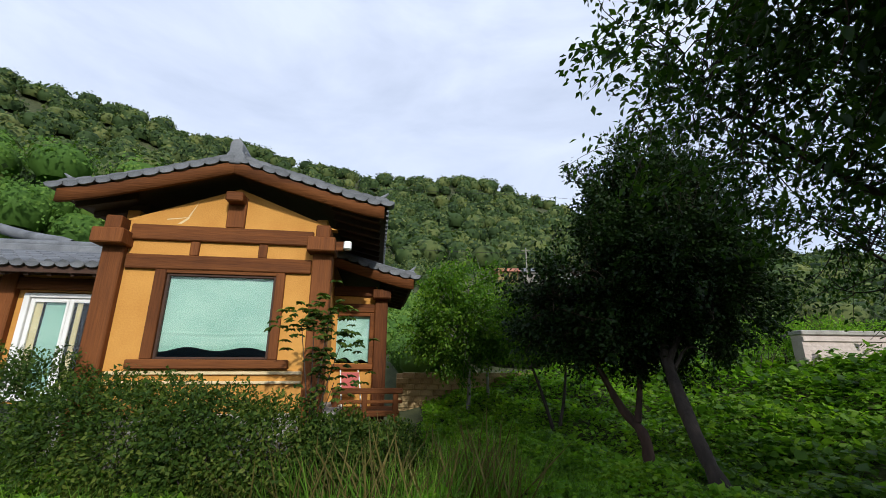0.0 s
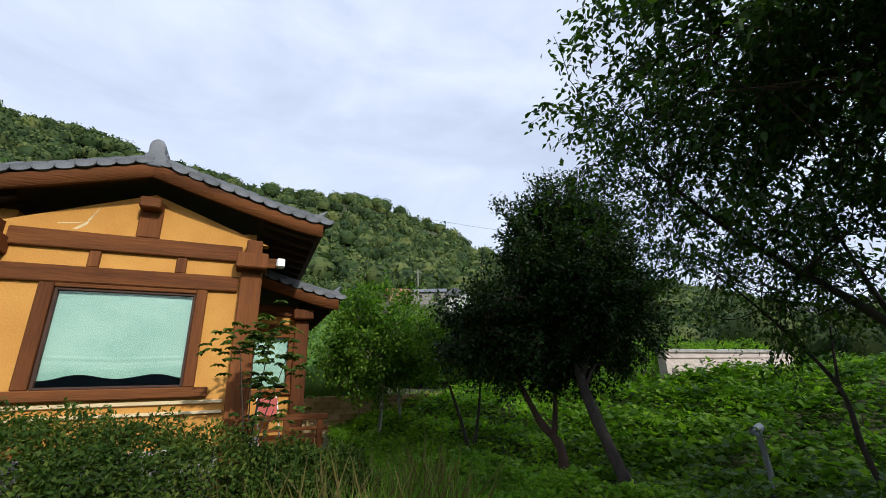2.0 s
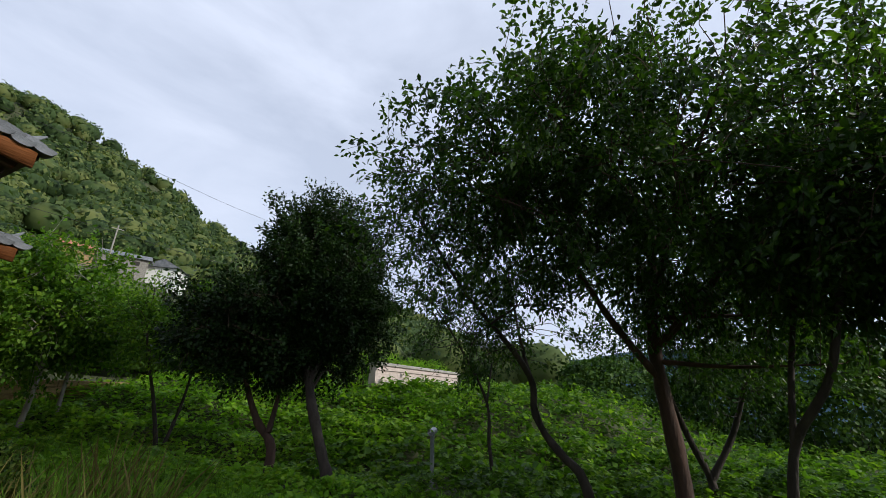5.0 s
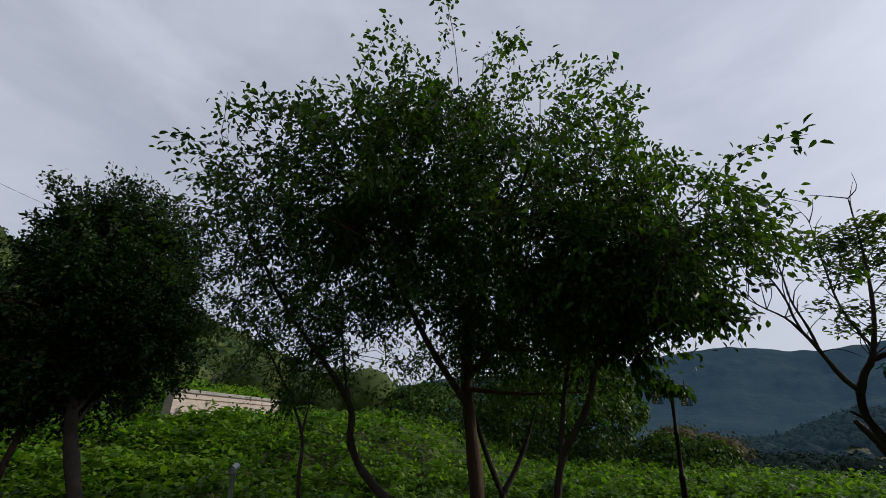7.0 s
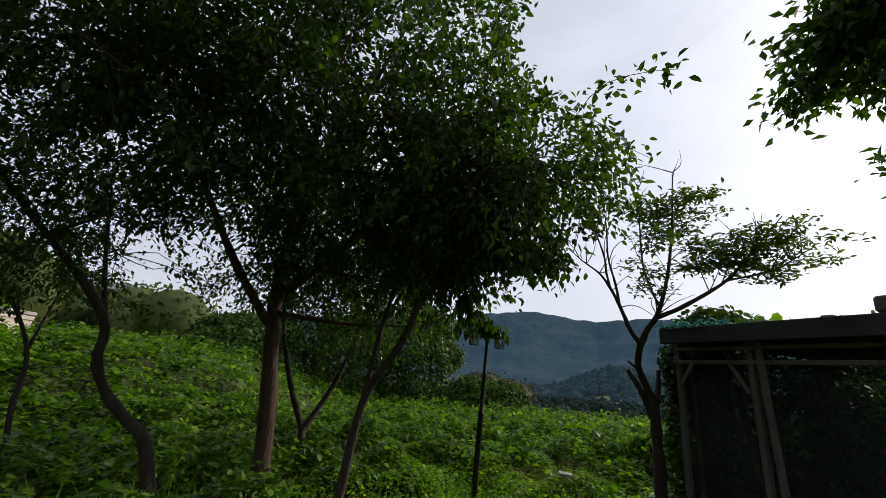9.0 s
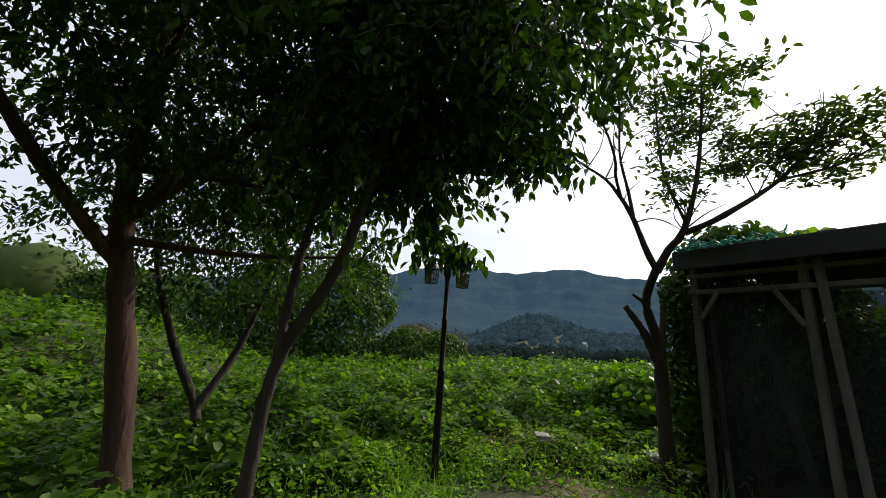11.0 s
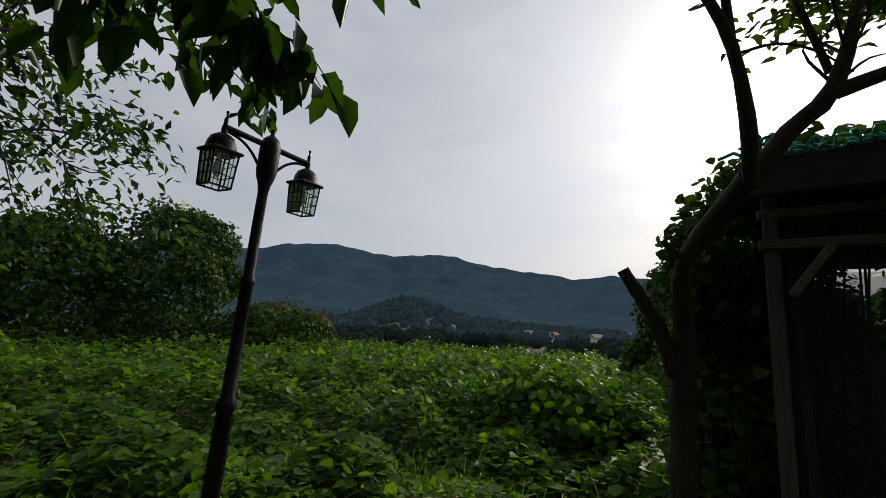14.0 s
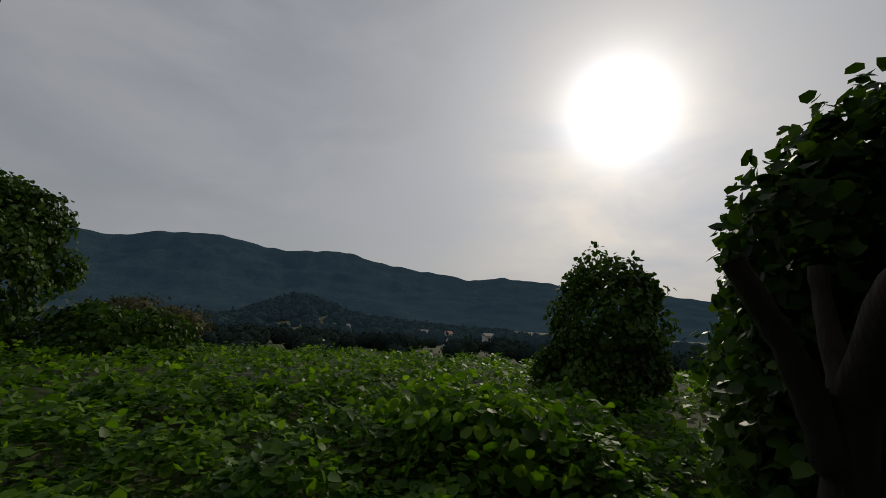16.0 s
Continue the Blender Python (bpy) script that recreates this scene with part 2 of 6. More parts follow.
RED_PLASTIC = material("faded_red_plastic", (0.40, 0.08, 0.07), (0.55, 0.15, 0.13), 3, 0.5, 0.1)
FOREST = material("distant_forest", (0.018, 0.034, 0.024), (0.045, 0.07, 0.045), 0.02, 0.95, 1.0, 0.12)
GLASS = glass_material("window_glass")
HAZE = material("mountain_forest_haze_glow", (0.012, 0.02, 0.019), (0.036, 0.05, 0.044), 0.012, 0.95, 0.9, 0.09, spec=0.0)
# distance haze painted on the ridge as a faint blue emission
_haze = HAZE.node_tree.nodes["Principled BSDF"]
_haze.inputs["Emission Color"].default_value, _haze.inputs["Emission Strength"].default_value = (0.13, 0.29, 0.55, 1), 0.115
LAMP_GLASS = glass_material("lantern_glass", (0.86, 0.9, 0.86), 0.15)


def shade_net_material():
    m = bpy.data.materials.new("black_shade_net")
    m.use_nodes = True
    n, l = nodes_of(m.node_tree)
    out, t, d, mx = n.new("ShaderNodeOutputMaterial"), n.new("ShaderNodeBsdfTransparent"), n.new("ShaderNodeBsdfDiffuse"), n.new("ShaderNodeMixShader")
    d.inputs[0].default_value = (0.036, 0.043, 0.045, 1)
    co, no, ramp = n.new("ShaderNodeTexCoord"), n.new("ShaderNodeTexNoise"), n.new("ShaderNodeMapRange")
    no.inputs["Scale"].default_value = 5
    l.new(co.outputs["Object"], no.inputs[0]); l.new(no.outputs["Fac"], ramp.inputs[0])
    ramp.inputs[3].default_value, ramp.inputs[4].default_value = 0.35, 0.7
    l.new(ramp.outputs[0], mx.inputs[0]); l.new(t.outputs[0], mx.inputs[1]); l.new(d.outputs[0], mx.inputs[2]); l.new(mx.outputs[0], out.inputs[0])
    return m


SHADE_NET = shade_net_material()
rng = np.random.default_rng(7)


# ---- mesh helpers ----
def mesh_object(name, verts, faces, mat, parent=None, label="", smooth=False):
    me = bpy.data.meshes.new(name)
    me.from_pydata([tuple(v) for v in verts], [], [tuple(f) for f in faces])
    me.materials.append(mat)
    if smooth:
        me.shade_smooth()
    ob = new(name, me)
    if parent is not None:
        ob.parent = parent
    return tagged(ob, label)


def quads_object(name, verts, quads, mat, parent=None, label="", smooth=False):
    """A mesh of quads straight from arrays."""
    verts, quads = np.asarray(verts, np.float32), np.asarray(quads, np.int32)
    me = bpy.data.meshes.new(name)
    me.vertices.add(len(verts)); me.vertices.foreach_set("co", verts.ravel())
    me.loops.add(quads.size); me.loops.foreach_set("vertex_index", quads.ravel())
    me.polygons.add(len(quads)); me.polygons.foreach_set("loop_start", np.arange(0, quads.size, 4, dtype=np.int32))
    me.update(calc_edges=True)
    me.materials.append(mat)
    if smooth:
        me.shade_smooth()
    ob = new(name, me)
    if parent is not None:
        ob.parent = parent
    return tagged(ob, label)


def part(name, bm, mat, parent, label=""):
    me = bpy.data.meshes.new(name)
    bm.to_mesh(me); bm.free()
    me.materials.append(mat)
    ob = new(name, me)
    ob.parent = parent
    return tagged(ob, label)


def box_bm(x0, x1, y0, y1, z0, z1, bevel=0.012, bm=None):
    bm = bm or bmesh.new()
    m = Matrix.LocRotScale(((x0 + x1) / 2, (y0 + y1) / 2, (z0 + z1) / 2), None, (abs(x1 - x0), abs(y1 - y0), abs(z1 - z0)))
    r = bmesh.ops.create_cube(bm, size=1, matrix=m)
    if bevel:
        bmesh.ops.bevel(bm, geom=list({e for v in r["verts"] for e in v.link_edges}), offset=bevel, segments=1, affect="EDGES", profile=0.5)
    return bm


def box(name, x0, x1, y0, y1, z0, z1, mat, parent, bevel=0.012, label=""):
    return part(name, box_bm(x0, x1, y0, y1, z0, z1, bevel), mat, parent, label)


def bar(name, a, b, w, h, mat, parent, label="", bevel=0.006):
    """A squared timber from a to b."""
    a, b = Vector(a), Vector(b)
    q = (b - a).to_track_quat("X", "Z")
    bm = box_bm(0, (b - a).length, -w / 2, w / 2, -h / 2, h / 2, bevel)
    bmesh.ops.transform(bm, matrix=Matrix.LocRotScale(a, q, None), verts=bm.verts)
    return part(name, bm, mat, parent, label)


def tubes(paths, sides=6):
    """Verts and quads of round limbs: each path is (points, radii)."""
    V, Q, k = [], [], 0
    ang = np.arange(sides) * 2 * math.pi / sides
    for pts, rad in paths:
        pts, rad = np.asarray(pts, float), np.asarray(rad, float)
        tan = np.gradient(pts, axis=0)
        tan /= np.linalg.norm(tan, axis=1)[:, None] + 1e-9
        ref = np.array([0.31, 0.95, 0.05]) if abs(tan[0][2]) > 0.7 else np.array([0.05, 0.1, 1.0])
        s = np.cross(tan, ref); s /= np.linalg.norm(s, axis=1)[:, None] + 1e-9
        u = np.cross(s, tan)
        ring = pts[:, None] + rad[:, None, None] * (np.cos(ang)[None, :, None] * s[:, None] + np.sin(ang)[None, :, None] * u[:, None])
        V.append(ring.reshape(-1, 3))
        n = len(pts)
        i, j = np.meshgrid(np.arange(n - 1), np.arange(sides), indexing="ij")
        a = k + i * sides + j; b = k + i * sides + (j + 1) % sides
        Q.append(np.stack([a, b, b + sides, a + sides], -1).reshape(-1, 4))
        c = k + (n - 1) * sides
        if sides == 6:
            Q.append(np.array([[c, c + 1, c + 2, c + 3], [c, c + 3, c + 4, c + 5]]))
        k += n * sides
    return np.concatenate(V), np.concatenate(Q)


def smooth_path(pts, n=14):
    """Catmull-Rom through the points."""
    p = np.asarray(pts, float)
    p = np.vstack([2 * p[0] - p[1], p, 2 * p[-1] - p[-2]])
    t = np.linspace(0, len(p) - 3 - 1e-6, n)
    i = t.astype(int); f = (t - i)[:, None]
    a, b, c, d = p[i], p[i + 1], p[i + 2], p[i + 3]
    return 0.5 * (2 * b + (c - a) * f + (2 * a - 5 * b + 4 * c - d) * f ** 2 + (3 * b - a - 3 * c + d) * f ** 3)


OVAL = np.array([[0, 0, 0], [0.30, 0.5, 0.10], [0.68, 0.40, 0.04], [1, 0, -0.14], [0.68, -0.40, 0.04], [0.30, -0.5, 0.10]])
SMALL = np.array([[0, 0, 0], [0.45, 0.5, 0.07], [1, 0, -0.08], [0.42, -0.5, 0.07]])
ROUND = np.array([[0, 0, 0], [0.12, 0.55, 0.05], [0.62, 0.50, 0.0], [1, 0, -0.16], [0.62, -0.50, 0.0], [0.12, -0.55, 0.05]])


def unit(v):
    return v / (np.linalg.norm(v, axis=1)[:, None] + 1e-9)


def leaf_arrays(P, D, N, length, width, shape=OVAL):
    D = unit(D); S = unit(np.cross(D, N)); N = np.cross(S, D)
    L = np.broadcast_to(np.asarray(length, float), (len(P),))[:, None, None]
    v = P[:, None] + L * (shape[None, :, 0:1] * D[:, None] + width * shape[None, :, 1:2] * S[:, None] + shape[None, :, 2:3] * N[:, None])
    if len(shape) == 4:
        return v.reshape(-1, 3), np.arange(len(P) * 4).reshape(-1, 4)
    k = np.arange(len(P))[:, None] * 6
    q = np.concatenate([k + np.array([[0, 1, 2, 3]]), k + np.array([[0, 3, 4, 5]])])
    return v.reshape(-1, 3), q


def leaves_object(name, P, D, N, length, width, mat, parent=None, shape=OVAL, label=""):
    v, q = leaf_arrays(P, D, N, length, width, shape)
    return quads_object(name, v, q, mat, parent, label)


def crown_points(lobes, n, shell=0.45):
    """Points in a union of ellipsoids, more of them near the outside."""
    vol = np.array([l[1][0] * l[1][1] * l[1][2] for l in lobes]); pick = rng.choice(len(lobes), n, p=vol / vol.sum())
    c = np.array([l[0] for l in lobes])[pick]; r = np.array([l[1] for l in lobes])[pick]
    d = unit(rng.normal(size=(n, 3)))
    rad = rng.uniform(0, 1, n) ** shell
    bumpy = 1 + 0.16 * np.sin(d[:, 0] * 7 + pick) * np.cos(d[:, 1] * 6 + 2 * pick) + 0.1 * np.sin(d[:, 2] * 11)
    return c + d * r * (rad * bumpy)[:, None], c


def tree(name, trunks, lobes, mat, bark, twigs=300, per_twig=50, leaf=0.07, width=0.5, droop=0.3, twig_len=0.5, limb_r=0.02, spikes=0, label="", limbs=24, clear=None, shape=SMALL, shell=0.45, smallest=0.004):
    """trunks: lists of (point, radius). Twigs spring from limbs, which spring from the trunks."""
    root = new(name)
    root.location = trunks[0][0][0]
    base = np.array(trunks[0][0][0], float)
    tagged(root, label, "tree")
    nodes, paths = [], []
    for i, tr in enumerate(trunks):
        p = smooth_path([a for a, _ in tr], 22)
        r = np.interp(np.linspace(0, 1, 22), np.linspace(0, 1, len(tr)), [b for _, b in tr])
        r = r * (1 + 0.07 * rng.normal(size=22)); r[0] *= 1.25 if i == 0 else 1
        v, q = tubes([(p - base, r)], 10)
        quads_object("trunk", v, q, bark, root, smooth=True)
        nodes.append(np.column_stack([p[9:], r[9:]]))
    nodes = np.concatenate(nodes)
    ends, _ = crown_points(lobes, limbs, 0.5)
    allnodes = [nodes]
    for e in ends:
        cand = nodes[nodes[:, 2] < e[2] + 0.3] if (nodes[:, 2] < e[2] + 0.3).any() else nodes
        s = cand[np.argmin(np.linalg.norm(cand[:, :3] - e, axis=1) + rng.uniform(0, 0.5, len(cand)))]
        mid = (s[:3] + e) / 2 + rng.normal(size=3) * 0.12 + np.array([0, 0, 0.12])
        p = smooth_path([s[:3], mid, e], 9)
        r0 = min(s[3] * 0.6, limb_r * 1.6)
        r = np.linspace(r0, limb_r * 0.25, 9)
        v, q = tubes([(p - base, r)], 6)
        quads_object("limb", v, q, bark, root, smooth=True)
        allnodes.append(np.column_stack([p[3:], r[3:]]))
    nodes = np.concatenate(allnodes)
    tips, centre = crown_points(lobes, twigs, shell)
    if spikes:
        for k in range(spikes):
            tops = [c[2] + r[2] * math.sqrt(1 - f) for c, r in lobes if (f := ((tips[k, 0] - c[0]) / r[0]) ** 2 + ((tips[k, 1] - c[1]) / r[1]) ** 2) < 1]
            tips[k, 2] = max(tops, default=tips[k, 2]) - rng.uniform(0.02, 0.3)
    paths, P, D = [], [], []
    for i, e in enumerate(tips):
        if clear is not None and clear(e):
            continue
        s = nodes[np.argmin(np.linalg.norm(nodes[:, :3] - e, axis=1)), :3]
        out = e - centre[i]; out /= np.linalg.norm(out) + 1e-9
        d = out + rng.normal(size=3) * 0.5 + np.array([0, 0, -droop])
        if i < spikes:
            d = np.array([0, 0, 1.6]) + rng.normal(size=3) * 0.3
        d /= np.linalg.norm(d)
        ln = twig_len * rng.uniform(0.6, 1.3) if i >= spikes else rng.uniform(0.45, 0.95)
        e2 = e + d * ln
        p = smooth_path([s, (s + e) / 2 + rng.normal(size=3) * 0.05, e, (e + e2) / 2 + np.array([0, 0, 0.03]), e2 - np.array([0, 0, droop * 0.15 * ln])], 8)
        paths.append((p - base, np.linspace(max(smallest * 1.6, 0.006), smallest * 0.5, 8)))
        k = int(per_twig * rng.uniform(0.6, 1.4) * (0.3 if i < spikes else 1))
        t = rng.uniform(0.35, 1.0, k) ** 0.8 * 7
        a = t.astype(int).clip(0, 6)
        P.append(p[a] + (p[a + 1] - p[a]) * (t - a)[:, None] + rng.normal(size=(k, 3)) * leaf * (0.35 if i < spikes else 0.9))
        D.append(np.broadcast_to(d, (k, 3)) * 0.6 + rng.normal(size=(k, 3)) * 0.75 + np.array([0, 0, -droop]))
    v, q = tubes(paths, 4)
    tagged(quads_object("twig_spray", v, q, bark, root, smooth=True), kind="stuff")
    P, D = np.concatenate(P), np.concatenate(D)
    N = np.array([0, 0, 1.0]) + rng.normal(size=P.shape) * 0.6
    tagged(leaves_object("crown", P - base, D, N, leaf * rng.uniform(0.65, 1.25, len(P)), width, mat, root, shape), kind="stuff")
    return root


def smoothstep(a, b, x):
    t = np.clip((x - a) / (b - a), 0, 1)
    return t * t * (3 - 2 * t)


# ---- ground, hill and distance ----
HILL = ((-180, 0), (-85, 0), (-70, 1.6), (-60, 4.4), (-52, 7.2), (-45, 9.8), (-35, 11.8), (-25, 15.2), (-22, 16.4), (-16.6, 19.7), (-12, 22.0), (-7, 23.6), (-3, 24.6), (7, 24.3),
        (13, 24.8), (21, 25.3), (27, 25.9), (37, 26.4), (45, 26.4), (60, 25), (90, 17), (120, 6), (150, 0), (180, 0))
RISE = ((16, 0), (25, 0.12), (40, 0.30), (60, 0.42), (85, 0.48), (130, 0.72), (200, 1.0), (3000, 1.0))


def ground_z(x, y):
    x, y = np.asarray(x, float), np.asarray(y, float)
    r, az = np.hypot(x, y), np.degrees(np.arctan2(-x, y))
    el = np.interp(az, [a for a, _ in HILL], [b for _, b in HILL]) * np.interp(r, [a for a, _ in RISE], [b for _, b in RISE])
    hill = np.minimum(r, 200) * np.tan(np.radians(el)) * np.clip(1 - (r - 200) / 500, 0, 1)
    low = smoothstep(-62, -85, az) + smoothstep(110, 150, az)
    drop = -low * (4 * smoothstep(18, 50, r) + 5 * smoothstep(50, 250, r))
    knoll = 18 * np.exp(-((az + 118.5) / 5.6) ** 2 - ((r - 350) / 90) ** 2) + 5 * np.exp(-((az + 128) / 9) ** 2 - ((r - 330) / 80) ** 2)
    bank = 1.55 * smoothstep(7.5, 13, 0.7 * x + 0.7 * y) * smoothstep(0, 6, y)
    mound = 0.45 * np.exp(-((x - 7.0) ** 2 + (y + 5.9) ** 2) / 1.3)
    return hill + drop + knoll + bank + mound + 0.05 * np.sin(x * 0.9 + 1) * np.cos(y * 0.8) + 0.03 * np.sin(x * 2.3) * np.sin(y * 1.9 + 2)


def polar_sheet(name, radii, azs, height, mat, label):
    R, A = np.meshgrid(radii, np.radians(azs), indexing="ij")
    x, y = -R * np.sin(A) + 0.37, R * np.cos(A) - 2.9
    v = np.stack([x, y, height(x, y, R, np.degrees(A))], -1).reshape(-1, 3)
    n, m = len(radii), len(azs)
    i, j = np.meshgrid(np.arange(n - 1), np.arange(m - 1), indexing="ij")
    a = i * m + j
    q = np.stack([a, a + m, a + m + 1, a + 1], -1).reshape(-1, 4)
    return quads_object(name, v, q, mat, None, label, True)


ground = polar_sheet("ground", np.concatenate([[0.01], np.geomspace(0.6, 2800, 110)]), np.linspace(-180, 180, 241), lambda x, y, r, a: ground_z(x, y), SOIL, "dark soil and moss under wild vegetation")
tagged(ground, category="ground", kind="structure")

RIDGE = ((-60, 3), (-75, 5.5), (-90, 6.6), (-95, 7.2), (-98.6, 7.1), (-102, 8.0), (-107.4, 8.75), (-112, 8.25), (-116.5, 7.6), (-121, 8.2), (-124.5, 8.1), (-130, 6.9), (-136, 6.3), (-141, 5.6), (-145.5, 6.05), (-150, 5.8), (-153, 5.3), (-165, 4.4), (-180, 3), (-200, 2))


def ridged(x, y, s):
    return np.array([abs(noise.noise(Vector((a / s, c / s, 3.7)))) for a, c in zip(x.ravel(), y.ravel())]).reshape(x.shape)


def mountain_height(x, y, r, a):
    top = np.interp(-a, [-c for c, _ in RIDGE], [c for _, c in RIDGE])
    jag = 0.07 * np.sin(a * 0.9) + 0.05 * np.sin(a * 1.9 + 1) + 0.03 * np.sin(a * 3.1)
    t = np.clip((r - 620) / 880, 0, 1)
    folds = (0.62 * ridged(x, y, 260) + 0.42 * ridged(x, y, 110) + 0.22 * ridged(x, y, 48)) * (t * (1 - t) * 4) ** 0.8
    back = np.clip(1 - (r - 1500) / 500, 0, 1)
    return 1500 * np.tan(np.radians(top + jag)) * np.maximum(t ** 1.15 - 0.42 * folds * t, 0) * back + 1.5 - 24 * (1 - t)


mountain = polar_sheet("mountain", np.concatenate([np.linspace(600, 1500, 42), [1650, 1900]]), np.linspace(-62, -198, 700), mountain_height, HAZE, "forested mountain ridge with blue-grey haze painted on")
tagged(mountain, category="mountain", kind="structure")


def clump_arrays(C, R, cards, size, width=0.8, squash=0.85):
    """Tree crowns seen from afar: a core and a coat of leaf sprays."""
    n = len(C)
    d = unit(rng.normal(size=(n, cards, 3)).reshape(-1, 3)).reshape(n, cards, 3)
    d[:, :, 2] = np.abs(d[:, :, 2]) * 1.0 - 0.25 * rng.uniform(0, 1, (n, cards))
    lump = 1 + 0.18 * np.sin(d[:, :, 0] * 5 + C[:, None, 0]) * np.sin(d[:, :, 1] * 5 + C[:, None, 1])
    P = (C[:, None] + d * (R[:, None] * rng.uniform(0.72, 1.04, (n, cards)) * lump)[:, :, None] * np.array([1, 1, squash])).reshape(-1, 3)
    N = (d + rng.normal(size=d.shape) * 0.45).reshape(-1, 3)
    D = np.cross(N, rng.normal(size=N.shape)) + np.array([0, 0, -0.3])
    L = np.repeat(R * size, cards) * rng.uniform(0.6, 1.3, n * cards)
    D, S = unit(D), unit(np.cross(D, N)); Lc = L[:, None]
    v1 = np.stack([P - D * Lc * 0.5, P + S * Lc * width * 0.42, P + D * Lc * 0.5, P - S * Lc * width * 0.42], 1).reshape(-1, 3)
    q1 = np.arange(len(v1)).reshape(-1, 4)
    la, lo = np.linspace(-0.9, 1.5, 5), np.arange(8) * math.pi / 4
    A, B = np.meshgrid(la, lo, indexing="ij")
    s = np.stack([np.cos(A) * np.cos(B), np.cos(A) * np.sin(B), np.sin(A) * squash], -1).reshape(-1, 3)
    v2 = (C[:, None] + s[None] * (R * 0.74)[:, None, None]).reshape(-1, 3)
    i, j = np.meshgrid(np.arange(4), np.arange(8), indexing="ij")
    a = i * 8 + j; b = i * 8 + (j + 1) % 8
    q = np.stack([a, b, b + 8, a + 8], -1).reshape(-1, 4)
    q2 = (np.arange(n)[:, None, None] * 40 + q[None]).reshape(-1, 4) + len(v1)
    return np.concatenate([v1, v2]), np.concatenate([q1, q2])


def wood(name, az, r, rad, count, cards, size, mat, label, lift=0.6, keep=None):
    a, rr = np.radians(rng.uniform(min(az), max(az), count)), np.sqrt(rng.uniform(r[0] ** 2, r[1] ** 2, count))
    x, y = -rr * np.sin(a), rr * np.cos(a)
    if keep is not None:
        k = keep(x, y); x, y = x[k], y[k]
    R = rng.uniform(*rad, len(x))
    up = rng.uniform(*lift, len(x)) if isinstance(lift, tuple) else lift
    C = np.stack([x, y, ground_z(x, y) + R * up], -1)
    v, q = clump_arrays(C, R, cards, size)
    return tagged(quads_object(name, v, q, mat, None, label), category="trees", kind="stuff")


wood("hillside_forest", (-75, 100), (95, 235), (3.2, 5.2), 2400, 66, 0.29, LEAF_HILL, "dense mixed forest covering the steep hillside")
def off_lane(x, y):
    """Leaves the slope with the houses open."""
    az = np.degrees(np.arctan2(-x, y))
    return ~((az > -23) & (az < -4) & (np.hypot(x, y) < 93))


wood("lower_forest", (-70, 80), (48, 98), (1.4, 3.0), 440, 170, 0.19, LEAF_HILL, "broadleaf trees on the lower slope", 0.6, keep=off_lane)
wood("vine_slope", (-32, 26), (19, 50), (0.6, 1.5), 330, 190, 0.2, LEAF_HILL_BRIGHT, "bright green vines smothering bushes on the slope", 0.35)
wood("vine_slope", (-30, 5), (15.4, 21), (0.6, 1.15), 110, 240, 0.15, LEAF_HILL_BRIGHT, "green vines above the block wall", 0.9)
wood("tall_wood", (24, 68), (34, 56), (2.2, 3.8), 130, 520, 0.13, LEAF_HILL, "tall broadleaf trees behind the house", (1.2, 3.0))
wood("vine_curtain", (38, 55), (31, 36), (1.4, 2.2), 60, 520, 0.115, LEAF_HILL_BRIGHT, "bright vines hanging over trees behind the house", (1.0, 5.0))
wood("bank_thicket", (-66, -34), (24, 60), (1.2, 2.6), 150, 300, 0.12, LEAF_HILL, "dark thicket above the retaining wall", 0.6)
wood("autumn_trees", (-101, -109), (38, 44), (1.6, 2.4), 9, 300, 0.13, LEAF_BROWN, "brownish trees beyond the field", 1.5)
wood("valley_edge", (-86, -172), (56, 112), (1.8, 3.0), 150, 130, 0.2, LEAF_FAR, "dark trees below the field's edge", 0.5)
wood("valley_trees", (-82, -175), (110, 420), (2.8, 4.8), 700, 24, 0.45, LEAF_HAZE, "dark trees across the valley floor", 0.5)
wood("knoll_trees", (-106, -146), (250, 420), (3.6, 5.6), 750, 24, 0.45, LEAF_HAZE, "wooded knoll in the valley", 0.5)


